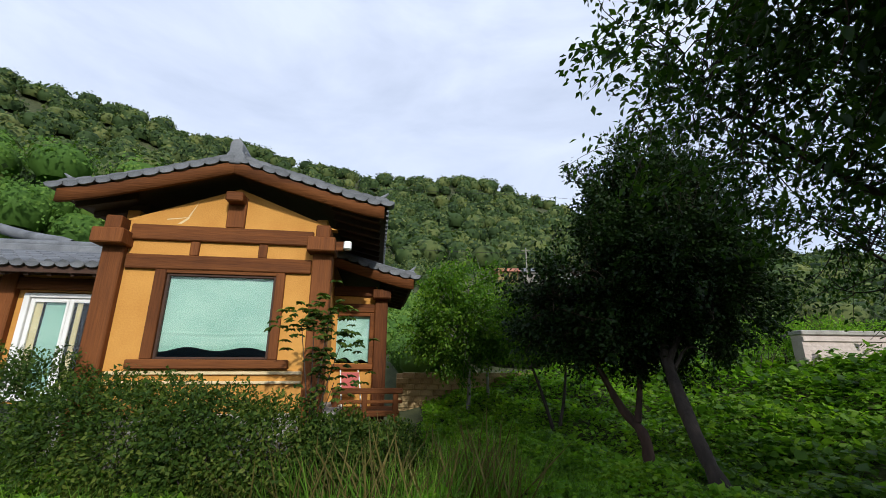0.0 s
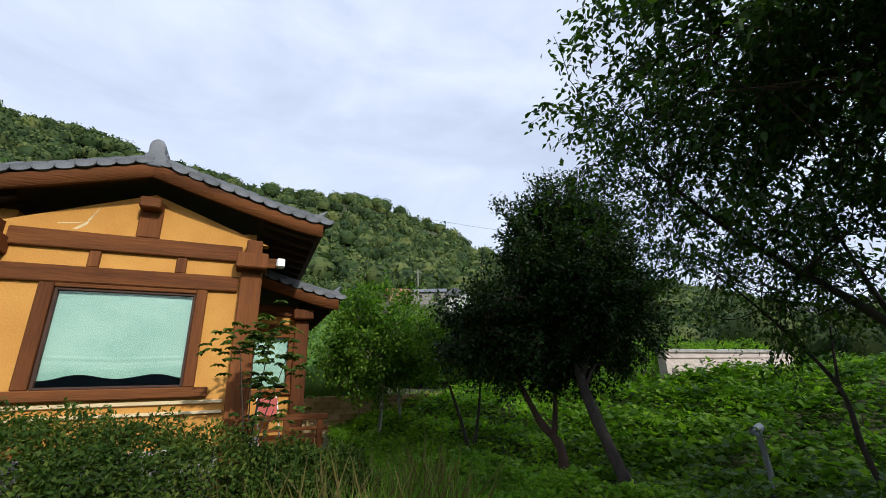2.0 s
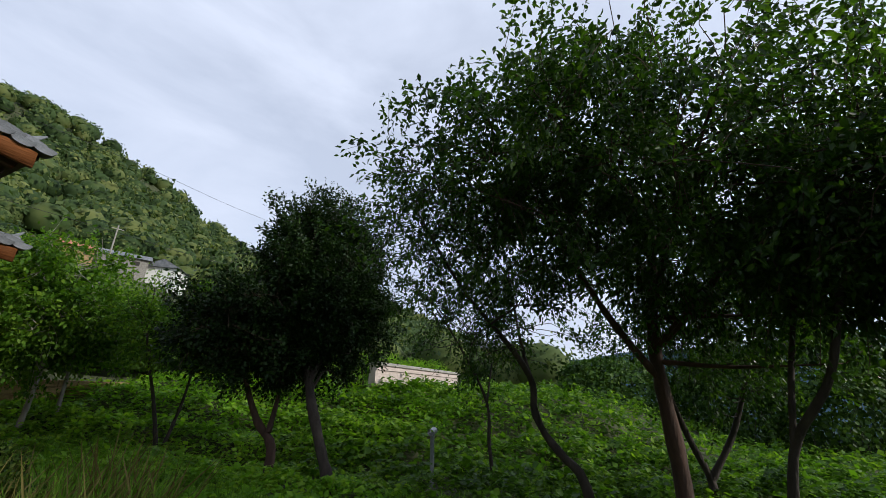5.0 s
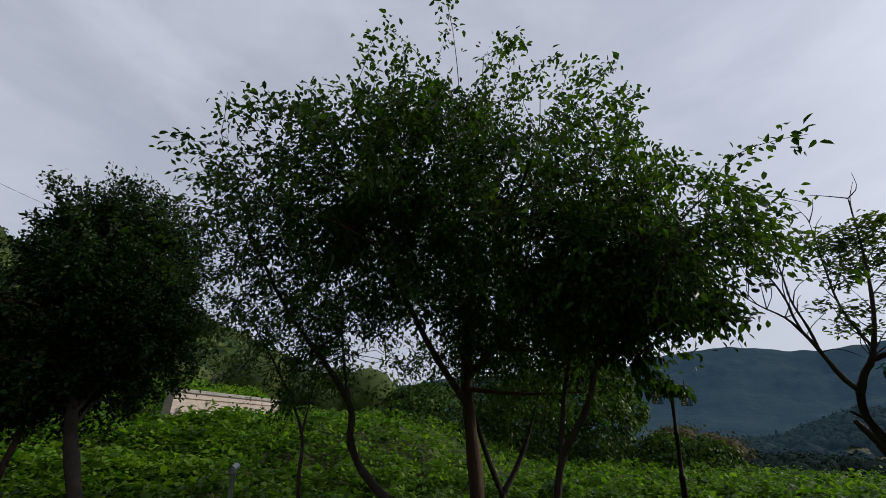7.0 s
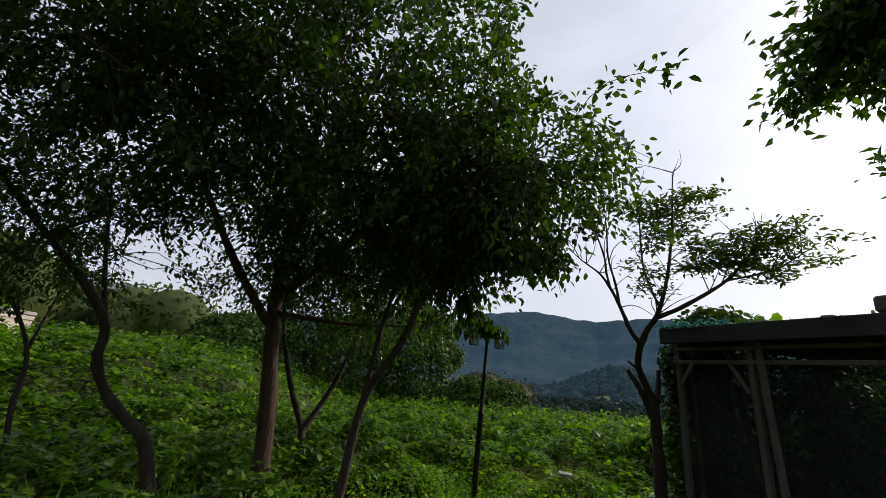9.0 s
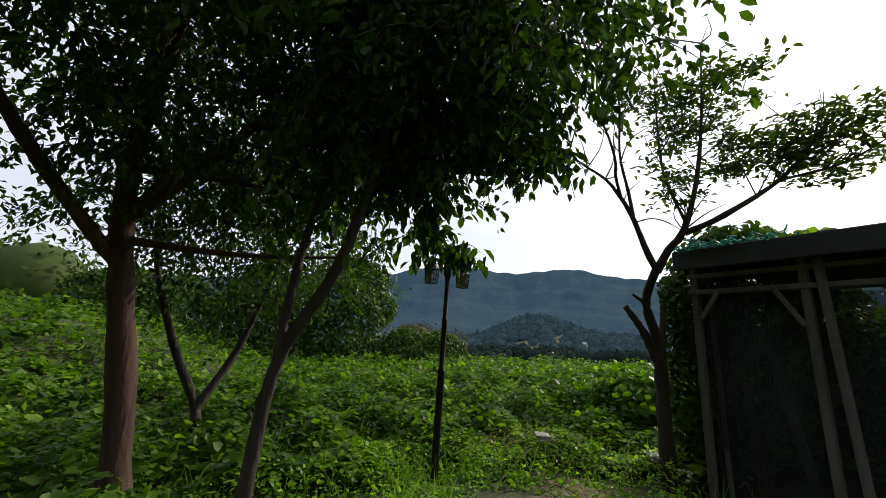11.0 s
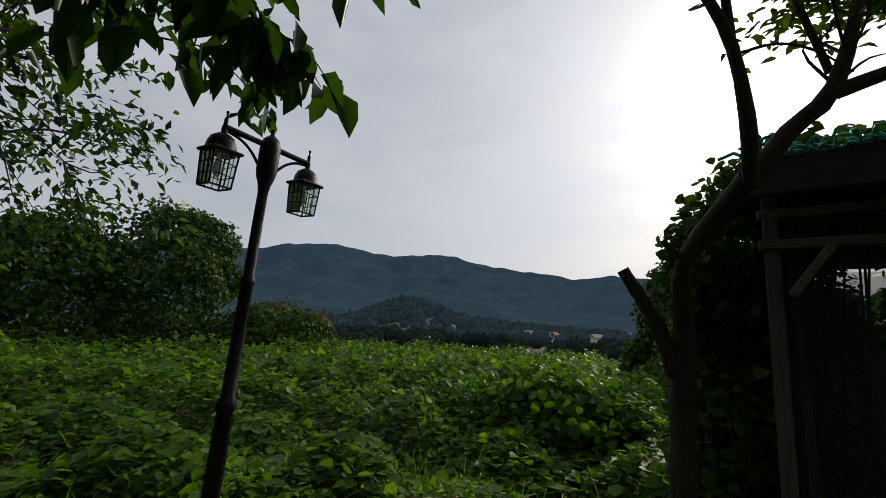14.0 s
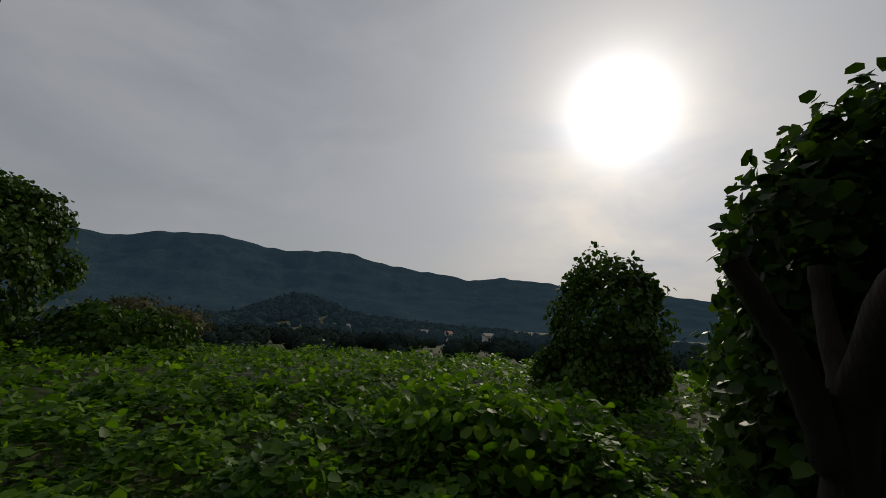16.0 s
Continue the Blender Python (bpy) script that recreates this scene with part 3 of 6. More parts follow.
# ---- house ----
def build_house():
    h = new("house")
    h.matrix_world = pose(-2.821, 6.965, 0, 0, 0, 8.84)
    tagged(h, "ochre plastered traditional timber house with grey tiled roofs", "house")
    # gable front: stone base, plaster, timbers
    base = box("foundation", -2.9, 1.1, -0.02, 5.0, -0.2, 0.9, STONE, h, 0.02, "rough grey stone plinth")
    def wall_with_hole(name, x0, x1, z0, z1, hx0, hx1, hz0, hz1, y0, y1, mat):
        for a in ((x0, hx0, z0, z1), (hx1, x1, z0, z1), (hx0, hx1, z0, hz0), (hx0, hx1, hz1, z1)):
            if a[1] - a[0] > 0.01 and a[3] - a[2] > 0.01:
                box(name, a[0], a[1], y0, y1, a[2], a[3], mat, h, 0)
    wall_with_hole("wall", -2.4, 0.62, 0.9, 3.95, -1.72, 0.02, 1.74, 3.13, 0.0, 0.18, OCHRE)
    bm = bmesh.new()
    vs = [bm.verts.new(p) for p in ((-2.5, 0.0, 3.95), (0.95, 0.0, 3.95), (-0.76, 0.0, 4.62), (-2.5, 0.18, 3.95), (0.95, 0.18, 3.95), (-0.76, 0.18, 4.62))]
    for f in ((0, 1, 2), (5, 4, 3), (0, 3, 4, 1), (1, 4, 5, 2), (2, 5, 3, 0)):
        bm.faces.new([vs[i] for i in f])
    part("gable", bm, OCHRE, h)
    box("wall", 0.55, 0.75, 0.2, 5.0, 0.9, 4.2, OCHRE, h)
    box("wall", -2.6, -2.4, 0.2, 5.0, 0.9, 4.2, OCHRE, h)
    for x in (-2.52, 0.74):
        box("column", x - 0.16, x + 0.16, -0.12, 0.22, 0.35, 3.62, WOOD_UPRIGHT, h, 0.02)
        box("column_block", x - 0.24, x + 0.22, -0.34, 0.2, 3.47, 3.72, WOOD_UPRIGHT, h, 0.02)
        box("column_cap", x - 0.12, x + 0.12, -0.26, 0.2, 3.722, 3.95, WOOD_UPRIGHT, h, 0.02)
    box("beam", -2.34, 0.56, -0.07, 0.1, 3.13, 3.37, WOOD, h, 0.015)
    box("beam", -2.34, 0.56, -0.07, 0.1, 3.62, 3.88, WOOD, h, 0.015)
    for x in (-1.34, -0.26):
        box("strut", x - 0.07, x + 0.07, -0.05, 0.08, 3.374, 3.616, WOOD_UPRIGHT, h, 0.01)
    box("king_post", -0.91, -0.61, -0.06, 0.1, 3.884, 4.46, WOOD_UPRIGHT, h, 0.015)
    box("king_block", -0.90, -0.62, -0.28, 0.12, 4.30, 4.47, WOOD, h, 0.02)
    for x0, x1 in ((-2.33, 0.55),):
        box("ledge", x0, x1, -0.05, 0.02, 1.48, 1.53, CREAM, h, 0.008)
        box("ledge", x0, x1, -0.05, 0.02, 1.34, 1.385, CREAM, h, 0.008)
    # pale repaired cracks in the gable plaster
    for k, pts in enumerate((((-1.62, 3.93), (-1.52, 4.02), (-1.50, 4.10), (-1.56, 4.03), (-1.68, 3.93)), ((-1.50, 4.08), (-1.47, 4.20), (-1.40, 4.34), (-1.45, 4.20), (-1.53, 4.08)), ((-1.86, 3.99), (-1.64, 4.02), (-1.52, 4.06), (-1.64, 4.035), (-1.86, 4.005)))):
        mesh_object("crack_repair", [(x, -0.004, z) for x, z in pts], [tuple(range(5))], CREAM, h, "pale mortar smeared over a crack")
    # big window
    win = new("window"); win.parent = h
    box("window_frame", -1.87, -1.70, -0.06, 0.14, 1.71, 3.127, WOOD_UPRIGHT, win, 0.012)
    box("window_frame", 0.005, 0.15, -0.06, 0.14, 1.71, 3.127, WOOD_UPRIGHT, win, 0.012)
    box("window_frame", -1.70, 0.005, -0.05, 0.14, 3.07, 3.127, WOOD, win, 0.008)
    box("window_sill", -2.03, 0.33, -0.12, 0.14, 1.565, 1.708, WOOD, win, 0.015)
    for a in ((-1.695, -1.655, 1.71, 3.065), (-0.035, 0.0, 1.71, 3.065), (-1.655, -0.035, 1.71, 1.745), (-1.655, -0.035, 3.03, 3.065)):
        box("sash", a[0], a[1], -0.02, 0.05, a[2], a[3], WOOD_DARK, win, 0.006)
    box("pane", -1.655, -0.035, 0.01, 0.016, 1.745, 3.03, GLASS, win, 0).visible_shadow = False
    film(win, -1.66, -0.03, 1.75, 3.05, 0.06, 1.87, 0.055)
    # side wing beyond
    wall_with_hole("wall", 0.76, 1.70, 0.6, 3.35, 0.86, 1.6, 1.68, 2.72, 2.2, 2.36, OCHRE)
    box("wall", 1.72, 1.88, 2.4, 6.5, 0.6, 3.3, OCHRE, h)
    box("column", 1.66, 1.94, 2.08, 2.40, 0.5, 3.05, WOOD_UPRIGHT, h, 0.02)
    box("column_block", 1.60, 2.0, 1.9, 2.4, 3.05, 3.25, WOOD_UPRIGHT, h, 0.02)
    box("beam", 0.76, 1.66, 2.13, 2.3, 2.76, 2.95, WOOD, h, 0.015)
    box("beam", 0.76, 1.66, 2.13, 2.3, 3.12, 3.34, WOOD, h, 0.015)
    w2 = new("window"); w2.parent = h
    box("window_frame", 1.56, 1.66, 2.14, 2.32, 1.66, 2.755, WOOD, w2, 0.01)
    box("window_frame", 0.86, 1.56, 2.14, 2.32, 2.68, 2.755, WOOD, w2, 0.01)
    box("window_sill", 0.80, 1.66, 2.10, 2.32, 1.55, 1.66, WOOD, w2, 0.01)
    box("pane", 0.88, 1.56, 2.20, 2.206, 1.66, 2.68, GLASS, w2, 0).visible_shadow = False
    film(w2, 0.86, 1.56, 1.66, 2.70, 2.25, 1.74, 0.04)
    # left wing with sliding door
    wall_with_hole("wall", -9.0, -2.62, 0.9, 3.62, -5.45, -3.4, 0.95, 3.1, 2.5, 2.7, OCHRE)
    box("beam", -9.0, -2.62, 2.40, 2.52, 3.13, 3.38, WOOD, h, 0.015)
    for x in (-5.75, -7.6, -2.85):
        box("column", x - 0.15, x + 0.15, 2.36, 2.6, 0.5, 3.6, WOOD_UPRIGHT, h, 0.02)
    box("beam", -9.0, -2.62, 2.36, 2.5, 3.45, 3.62, WOOD_DARK, h, 0.015)
    d = new("door"); d.parent = h
    for a in ((-5.45, -5.34, 0.95, 3.06), (-3.50, -3.4, 0.95, 3.06), (-5.34, -3.50, 2.97, 3.06), (-5.34, -3.5, 0.95, 1.05)):
        box("door_frame", a[0], a[1], 2.42, 2.62, a[2], a[3], WHITE, d, 0.01)
    for x in (-5.335, -4.62):
        for a in ((x, x + 0.08, 1.055, 2.965), (x + 0.66, x + 0.71, 1.055, 2.965), (x + 0.08, x + 0.66, 2.88, 2.965), (x + 0.08, x + 0.66, 1.055, 1.14)):
            box("sash", a[0], a[1], 2.47, 2.52, a[2], a[3], WHITE, d, 0.008)
        box("pane", x + 0.08, x + 0.66, 2.49, 2.496, 1.14, 2.88, GLASS, d, 0).visible_shadow = False
    film(d, -5.1, -4.62, 1.1, 2.95, 2.56, 1.15, 0.0)
    box("curtain", -5.3, -5.14, 2.53, 2.56, 1.1, 2.95, CREAM, d, 0.01, "folded cream curtain")
    box("curtain", -4.5, -4.4, 2.53, 2.56, 1.1, 2.95, CREAM, d, 0.01, "folded cream curtain")
    box("window_film", -7.3, -5.92, 2.44, 2.48, 1.6, 3.05, CURTAIN, h, 0.01)
    # near-black sheets behind the glass, coloured as the gloom of unlit rooms
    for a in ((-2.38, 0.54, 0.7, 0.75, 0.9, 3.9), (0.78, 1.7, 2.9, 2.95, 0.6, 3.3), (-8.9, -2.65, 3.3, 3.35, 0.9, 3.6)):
        box("gloom_sheet", *a, INSIDE, h, 0)
    roof(h, -0.76, -0.42, 5.4, 2.56, 4.96, 4.24, "roof")
    roof(h, 0.55, 1.72, 5.5, 1.95, 3.98, 3.42, "roof", left=False)
    eave_roof(h, -9.2, -2.95, 1.75, 4.2, 3.52, 4.30)
    v, q = tubes([(smooth_path([(-9.0, 5.2, 5.35), (-7.6, 4.9, 4.95), (-6.2, 4.5, 4.68)], 10), [0.14] * 9 + [0.10])], 10)
    quads_object("hip_ridge", v, q, TILE, h, smooth=True)
    box("roof_body", -9.0, -6.2, 4.4, 6.5, 4.2, 4.62, TILE, h, 0.05)
    return h


def film(parent, x0, x1, z0, z1, y, zlow, amp):
    """Teal film hung behind the pane, its lower edge cut in waves."""
    n = 40
    xs = np.linspace(x0, x1, n + 1)
    low = zlow + amp * np.cos((xs - x0) / (x1 - x0) * 4.2 * math.pi + 2.4) + amp * 0.5 * np.sin((xs - x0) * 9)
    v, q = [], []
    m = 64
    for j in range(m + 1):
        z = low + (z1 - low) * j / m
        sag = 0.012 * np.cos((xs - x0) / (x1 - x0) * 2 * math.pi)
        crease = sum(d * np.exp(-((z - zlow - h - sag) / 0.014) ** 2) for h, d in ((0.20, 0.005), (0.25, -0.006), (0.27, 0.004)))
        v.append(np.stack([xs, y + 0.005 * np.sin(xs * 5 + z * 3) + 0.004 * np.cos(z * 6 + xs * 2) + crease, z], -1))
    v = np.concatenate(v)
    i, j = np.meshgrid(np.arange(m), np.arange(n), indexing="ij")
    a = i * (n + 1) + j
    q = np.stack([a, a + 1, a + n + 2, a + n + 1], -1).reshape(-1, 4)
    ob = quads_object("curtain", v, q, CURTAIN, parent, "pale teal film with a wavy lower edge", True)
    return ob


TILE_MESHES = {}


def tile_mesh(length, r):
    """A half-round clay tile along x, with its rounded end cap."""
    key = (round(length, 3), round(r, 3))
    if key not in TILE_MESHES:
        bm = bmesh.new()
        k = 8
        rings = []
        for x, s in ((0, 1.0), (length, 0.86)):
            rings.append([bm.verts.new((x, s * r * math.cos(math.pi * i / k), s * r * math.sin(math.pi * i / k))) for i in range(k + 1)])
        for i in range(k):
            bm.faces.new((rings[0][i], rings[0][i + 1], rings[1][i + 1], rings[1][i]))
        bm.faces.new(rings[0][::-1])
        me = bpy.data.meshes.new("tile")
        bm.to_mesh(me); bm.free()
        me.materials.append(TILE)
        TILE_MESHES[key] = me
    return TILE_MESHES[key]


def verge_mesh(width, depth):
    """A curved roof tile seen from its mouth: a hanging scallop with a thick lip, its face towards -y."""
    key = ("verge", width, depth)
    if key not in TILE_MESHES:
        k, V, F = 9, [], []
        for y in (0.0, depth):
            for i in range(k):
                u = i / (k - 1) * 2 - 1
                drop = -0.075 * math.sqrt(max(0.0, 1 - u * u * 0.96)) + 0.02
                V += [(u * width / 2, y + 0.012 * abs(u), drop), (u * width / 2, y, 0.045 - 0.012 * u * u)]
        n = 2 * k
        for i in range(k - 1):
            a = 2 * i
            F += [(a, a + 2, a + 3, a + 1), (n + a, n + a + 1, n + a + 3, n + a + 2), (a, n + a, n + a + 2, a + 2), (a + 1, a + 3, n + a + 3, n + a + 1)]
        F += [(0, 1, n + 1, n), (n - 2, 2 * n - 2, 2 * n - 1, n - 1)]
        me = bpy.data.meshes.new("verge_tile")
        me.from_pydata(V, [], F); me.materials.append(TILE)
        TILE_MESHES[key] = me
    return TILE_MESHES[key]


def roof(h, xc, y0, y1, half, ztop, zlow, name, left=True):
    """A gabled roof, its ridge along y, with sagging slopes of clay tiles."""
    rt = new(name); rt.parent = h
    def z_at(s):
        return ztop + (zlow - ztop) * (1.10 * s - 0.10 * s * s) + 0.05 * max(0, s - 0.75) * 4 * (s - 0.75) * 4
    n = 12
    for side in ((-1, 1) if left else (1,)):
        v, q = [], []
        for i in range(n + 1):
            s = i / n
            x, z = xc + side * half * s, z_at(s)
            v += [(x, y0, z), (x, y1, z), (x, y0, z - 0.10), (x, y1, z - 0.10)]
        for i in range(n):
            a, b = i * 4, i * 4 + 4
            q += [(a, b, b + 1, a + 1), (a + 2, a + 3, b + 3, b + 2)]
        q += [(n * 4, n * 4 + 2, n * 4 + 3, n * 4 + 1)]
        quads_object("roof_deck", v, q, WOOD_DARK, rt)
        # verge board under the tiles
        v, q = [], []
        for i in range(n + 1):
            s = i / n * 0.985
            x, z = xc + side * half * s, z_at(s)
            for y in (y0 - 0.05, y0 + 0.02):
                v += [(x, y, z - 0.03), (x, y, z - 0.24)]
        for i in range(n):
            a, b = i * 4, i * 4 + 4
            q += [(a, a + 1, b + 1, b), (a + 2, b + 2, b + 3, a + 3), (a + 1, a + 3, b + 3, b + 1)]
        q += [(n * 4, n * 4 + 1, n * 4 + 3, n * 4 + 2)]
        quads_object("verge_board", v, q, WOOD, rt)
        # purlins and rafters under the eave
        for k in range(9):
            yy = y0 + 0.35 + k * 0.48
            if yy < y1:
                a = Vector((xc + side * half * 0.62, yy, z_at(0.62) - 0.16)); b = Vector((xc + side * half * 0.96, yy, z_at(0.96) - 0.16))
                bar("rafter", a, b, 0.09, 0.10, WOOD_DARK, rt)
        # tiles: rows running down the slope, the end ones facing out over the verge
        rows = int((y1 - y0) / 0.26)
        for k in range(rows):
            y = y0 + 0.12 + k * 0.26
            steps = 6
            for i in range(steps):
                s0, s1 = (i + 1) / steps * 1.015, i / steps
                a = Vector((xc + side * half * s0, y, z_at(s0) + 0.012)); b = Vector((xc + side * half * s1, y, z_at(s1) + 0.02))
                o = new("roof_tile", tile_mesh((b - a).length * 1.03, 0.085)); o.parent = rt
                o.matrix_local = Matrix.LocRotScale(a, (b - a).to_track_quat("X", "Z"), None)
        # verge tiles, mouth outwards
        m = int(half / 0.225)
        for i in range(m + 1):
            s = (i + 0.55) / (m + 0.55)
            x, z = xc + side * half * s, z_at(s)
            slope = math.atan2(z_at(min(1, s + 0.05)) - z_at(s - 0.05 if s > 0.95 else s), half * 0.05)
            o = new("verge_tile", verge_mesh(0.255, 0.2)); o.parent = rt
            o.matrix_local = Matrix.Translation((x, y0 - 0.09 - 0.012 * (i % 2) + rng.uniform(-0.012, 0.012), z + 0.03 + rng.uniform(-0.01, 0.01))) @ Matrix.Rotation(-side * slope + rng.uniform(-0.05, 0.05), 4, "Y")
        for i in range(m + 1):
            s = (i + 0.1) / (m + 0.55)
            o = new("verge_tile", verge_mesh(0.255, 0.2)); o.parent = rt
            o.matrix_local = Matrix.Translation((xc + side * half * s, y0 + 0.0 + rng.uniform(-0.012, 0.012), z_at(s) + 0.115 + rng.uniform(-0.008, 0.008))) @ Matrix.Rotation(side * math.atan2(ztop - zlow, half) + rng.uniform(-0.04, 0.04), 4, "Y")
        # cover row along the verge
        v, q = tubes([([(xc + side * half * i / 10, y0 + 0.16, z_at(i / 10) + 0.10 + (0.05 if i == 10 else 0)) for i in range(11)], [0.105] * 10 + [0.07])], 8)
        quads_object("verge_ridge", v, q, TILE, rt, smooth=True)
        v, q = tubes([([(xc + side * half * 0.86, y0 + 0.18, z_at(0.86) + 0.12), (xc + side * half * 0.95, y0 + 0.15, z_at(0.95) + 0.16), (xc + side * half * 1.01, y0 + 0.12, z_at(1) + 0.30)], [0.06, 0.05, 0.012])], 6)
        quads_object("upturned_tip", v, q, TILE, rt, smooth=True)
    # ridge: flat courses and a round cap, with an end tile
    if left:
        for i, (w, z) in enumerate(((0.17, 0.02), (0.15, 0.09), (0.13, 0.16))):
            box("ridge_course", xc - w, xc + w, y0 + 0.06, y1, ztop + z, ztop + z + 0.066, TILE, rt, 0.012)
        v, q = tubes([([(xc, y0 + 0.02 + i * (y1 - y0) / 10, ztop + 0.25 + 0.0012 * (i - 5) ** 2) for i in range(11)], [0.10] * 11)], 10)
        quads_object("ridge_cap", v, q, TILE, rt, smooth=True)
        bm = bmesh.new()
        prof = [(0.15 * math.sin(a), 0.04 + 0.14 * math.cos(a)) for a in np.linspace(-2.6, -0.75, 7)] + [(0.105 * math.sin(a), 0.25 + 0.13 * math.cos(a)) for a in np.linspace(-1.7, 1.7, 11)] + [(0.15 * math.sin(a), 0.04 + 0.14 * math.cos(a)) for a in np.linspace(0.75, 2.6, 7)]
        f = [bm.verts.new((xc + x, y0 - 0.08, ztop + z)) for x, z in prof]
        face = bm.faces.new(f)
        ex = bmesh.ops.extrude_face_region(bm, geom=[face])
        bmesh.ops.translate(bm, verts=[e for e in ex["geom"] if isinstance(e, bmesh.types.BMVert)], vec=(0, 0.16, 0))
        bmesh.ops.bevel(bm, geom=bm.edges[:], offset=0.012, segments=1, affect="EDGES")
        part("ridge_end_tile", bm, TILE, rt, "rounded grey ridge end tile")
    return rt


def eave_roof(h, x0, x1, y0, y1, zlow, ztop):
    """A roof whose eave runs along x."""
    rt = new("roof"); rt.parent = h
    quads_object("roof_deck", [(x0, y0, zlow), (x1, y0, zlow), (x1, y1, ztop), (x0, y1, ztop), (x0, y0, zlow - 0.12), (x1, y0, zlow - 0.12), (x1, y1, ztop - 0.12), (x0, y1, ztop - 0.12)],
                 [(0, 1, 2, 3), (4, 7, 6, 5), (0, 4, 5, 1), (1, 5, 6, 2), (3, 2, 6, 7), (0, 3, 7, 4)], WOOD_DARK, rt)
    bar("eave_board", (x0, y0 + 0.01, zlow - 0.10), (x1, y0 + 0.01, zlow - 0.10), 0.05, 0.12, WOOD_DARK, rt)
    n = int((x1 - x0) / 0.26)
    for k in range(n):
        x = x0 + 0.13 + k * 0.26
        o = new("verge_tile", verge_mesh(0.26, 0.2)); o.parent = rt
        o.location = (x, y0 - 0.10, zlow + 0.0 + rng.uniform(-0.008, 0.008))
        for i in range(4):
            s0, s1 = i / 4, (i + 1) / 4
            a, b = Vector((x, y0 - 0.06 + (y1 - y0) * s0, zlow + (ztop - zlow) * s0)), Vector((x, y0 - 0.06 + (y1 - y0) * s1, zlow + (ztop - zlow) * s1))
            o = new("roof_tile", tile_mesh((b - a).length * 1.03, 0.10)); o.parent = rt
            o.matrix_local = Matrix.LocRotScale(a, (b - a).to_track_quat("X", "Z"), None)
    for k in range(n):
        bar("rafter", (x0 + 0.13 + k * 0.4, y0 + 0.05, zlow - 0.17), (x0 + 0.13 + k * 0.4, y0 + 0.9, zlow + 0.12), 0.08, 0.09, WOOD_DARK, rt) if x0 + 0.13 + k * 0.4 < x1 else None
    box("ridge_course", x0, x1, y1 - 0.15, y1 + 0.15, ztop, ztop + 0.22, TILE, rt, 0.02)
    v, q = tubes([([(x0, y1, ztop + 0.26), (x1, y1, ztop + 0.26)], [0.1, 0.1])], 10)
    quads_object("ridge_cap", v, q, TILE, rt, smooth=True)


house = build_house()


def floodlight():
    f = new("floodlight")
    f.matrix_world = pose(-2.821, 6.965, 0, 0, 0, 8.84) @ pose(1.12, -0.16, 3.62)
    tagged(f, "small white floodlight on a timber bracket under the eave", "lamp")
    box("bracket", -0.30, -0.03, 0.02, 0.10, -0.08, 0.08, WOOD, f, 0.008)
    box("body", -0.03, 0.10, -0.05, 0.08, -0.07, 0.08, WHITE, f, 0.02)
    box("lens", -0.015, 0.085, -0.06, -0.052, -0.055, 0.065, BULB, f, 0.003)


floodlight()


def deck_rail():
    d = new("deck")
    d.matrix_world = pose(-2.821, 6.965, 0, 0, 0, 8.84)
    tagged(d, "low brown timber deck with a handrail beside the house", "deck")
    box("platform", 0.95, 2.2, 1.0, 2.05, 0.72, 0.82, WOOD, d)
    box("handrail", 0.95, 2.25, 0.98, 1.08, 1.12, 1.22, WOOD, d, 0.01)
    for x in (1.02, 1.55, 2.12):
        box("post", x - 0.05, x + 0.05, 0.985, 1.075, -0.1, 1.12, WOOD_UPRIGHT, d, 0.01)
    box("lower_rail", 0.95, 2.25, 1.0, 1.06, 0.95, 1.01, WOOD, d, 0.008)


deck_rail()


def folding_chair():
    c = new("folding_chair")
    c.matrix_world = pose(-2.821, 6.965, 0, 0, 0, 8.84) @ pose(1.25, 1.5, 0.82, 0, 0, 20)
    tagged(c, "faded red folding chair leaning on the deck", "chair")
    for s in (-1, 1):
        v, q = tubes([(smooth_path([(s * 0.19, -0.15, 0.0), (s * 0.19, 0.0, 0.45), (s * 0.18, 0.12, 0.72)], 8), [0.014] * 8)], 6)
        quads_object("leg", v, q, WHITE, c, smooth=True)
    box("backrest", -0.18, 0.18, 0.03, 0.06, 0.38, 0.68, RED_PLASTIC, c, 0.01)
    box("seat", -0.18, 0.18, -0.22, 0.0, 0.30, 0.34, RED_PLASTIC, c, 0.01)


folding_chair()


# ---- garden walls ----
def block_wall():
    w = tagged(new("retaining_wall"), "weathered brown block retaining wall at the garden's end", "wall", kind="structure")
    w.matrix_world = pose(0.0, 14.0, 0.2, 0, 0, -4)
    box("wall_core", -1.5, 5.6, 0.05, 0.5, -0.3, 1.20, BLOCK, w, 0)
    bm = box_bm(-0.19, 0.19, -0.06, 0.14, -0.085, 0.085, 0.012)
    me = bpy.data.meshes.new("block"); bm.to_mesh(me); bm.free(); me.materials.append(BLOCK)
    for r in range(8):
        for c in range(18):
            o = new("block", me); o.parent = w
            o.location = (-1.3 + c * 0.39 + (r % 2) * 0.195, 0.02 + rng.uniform(-0.012, 0.012), -0.1 + r * 0.178)


block_wall()


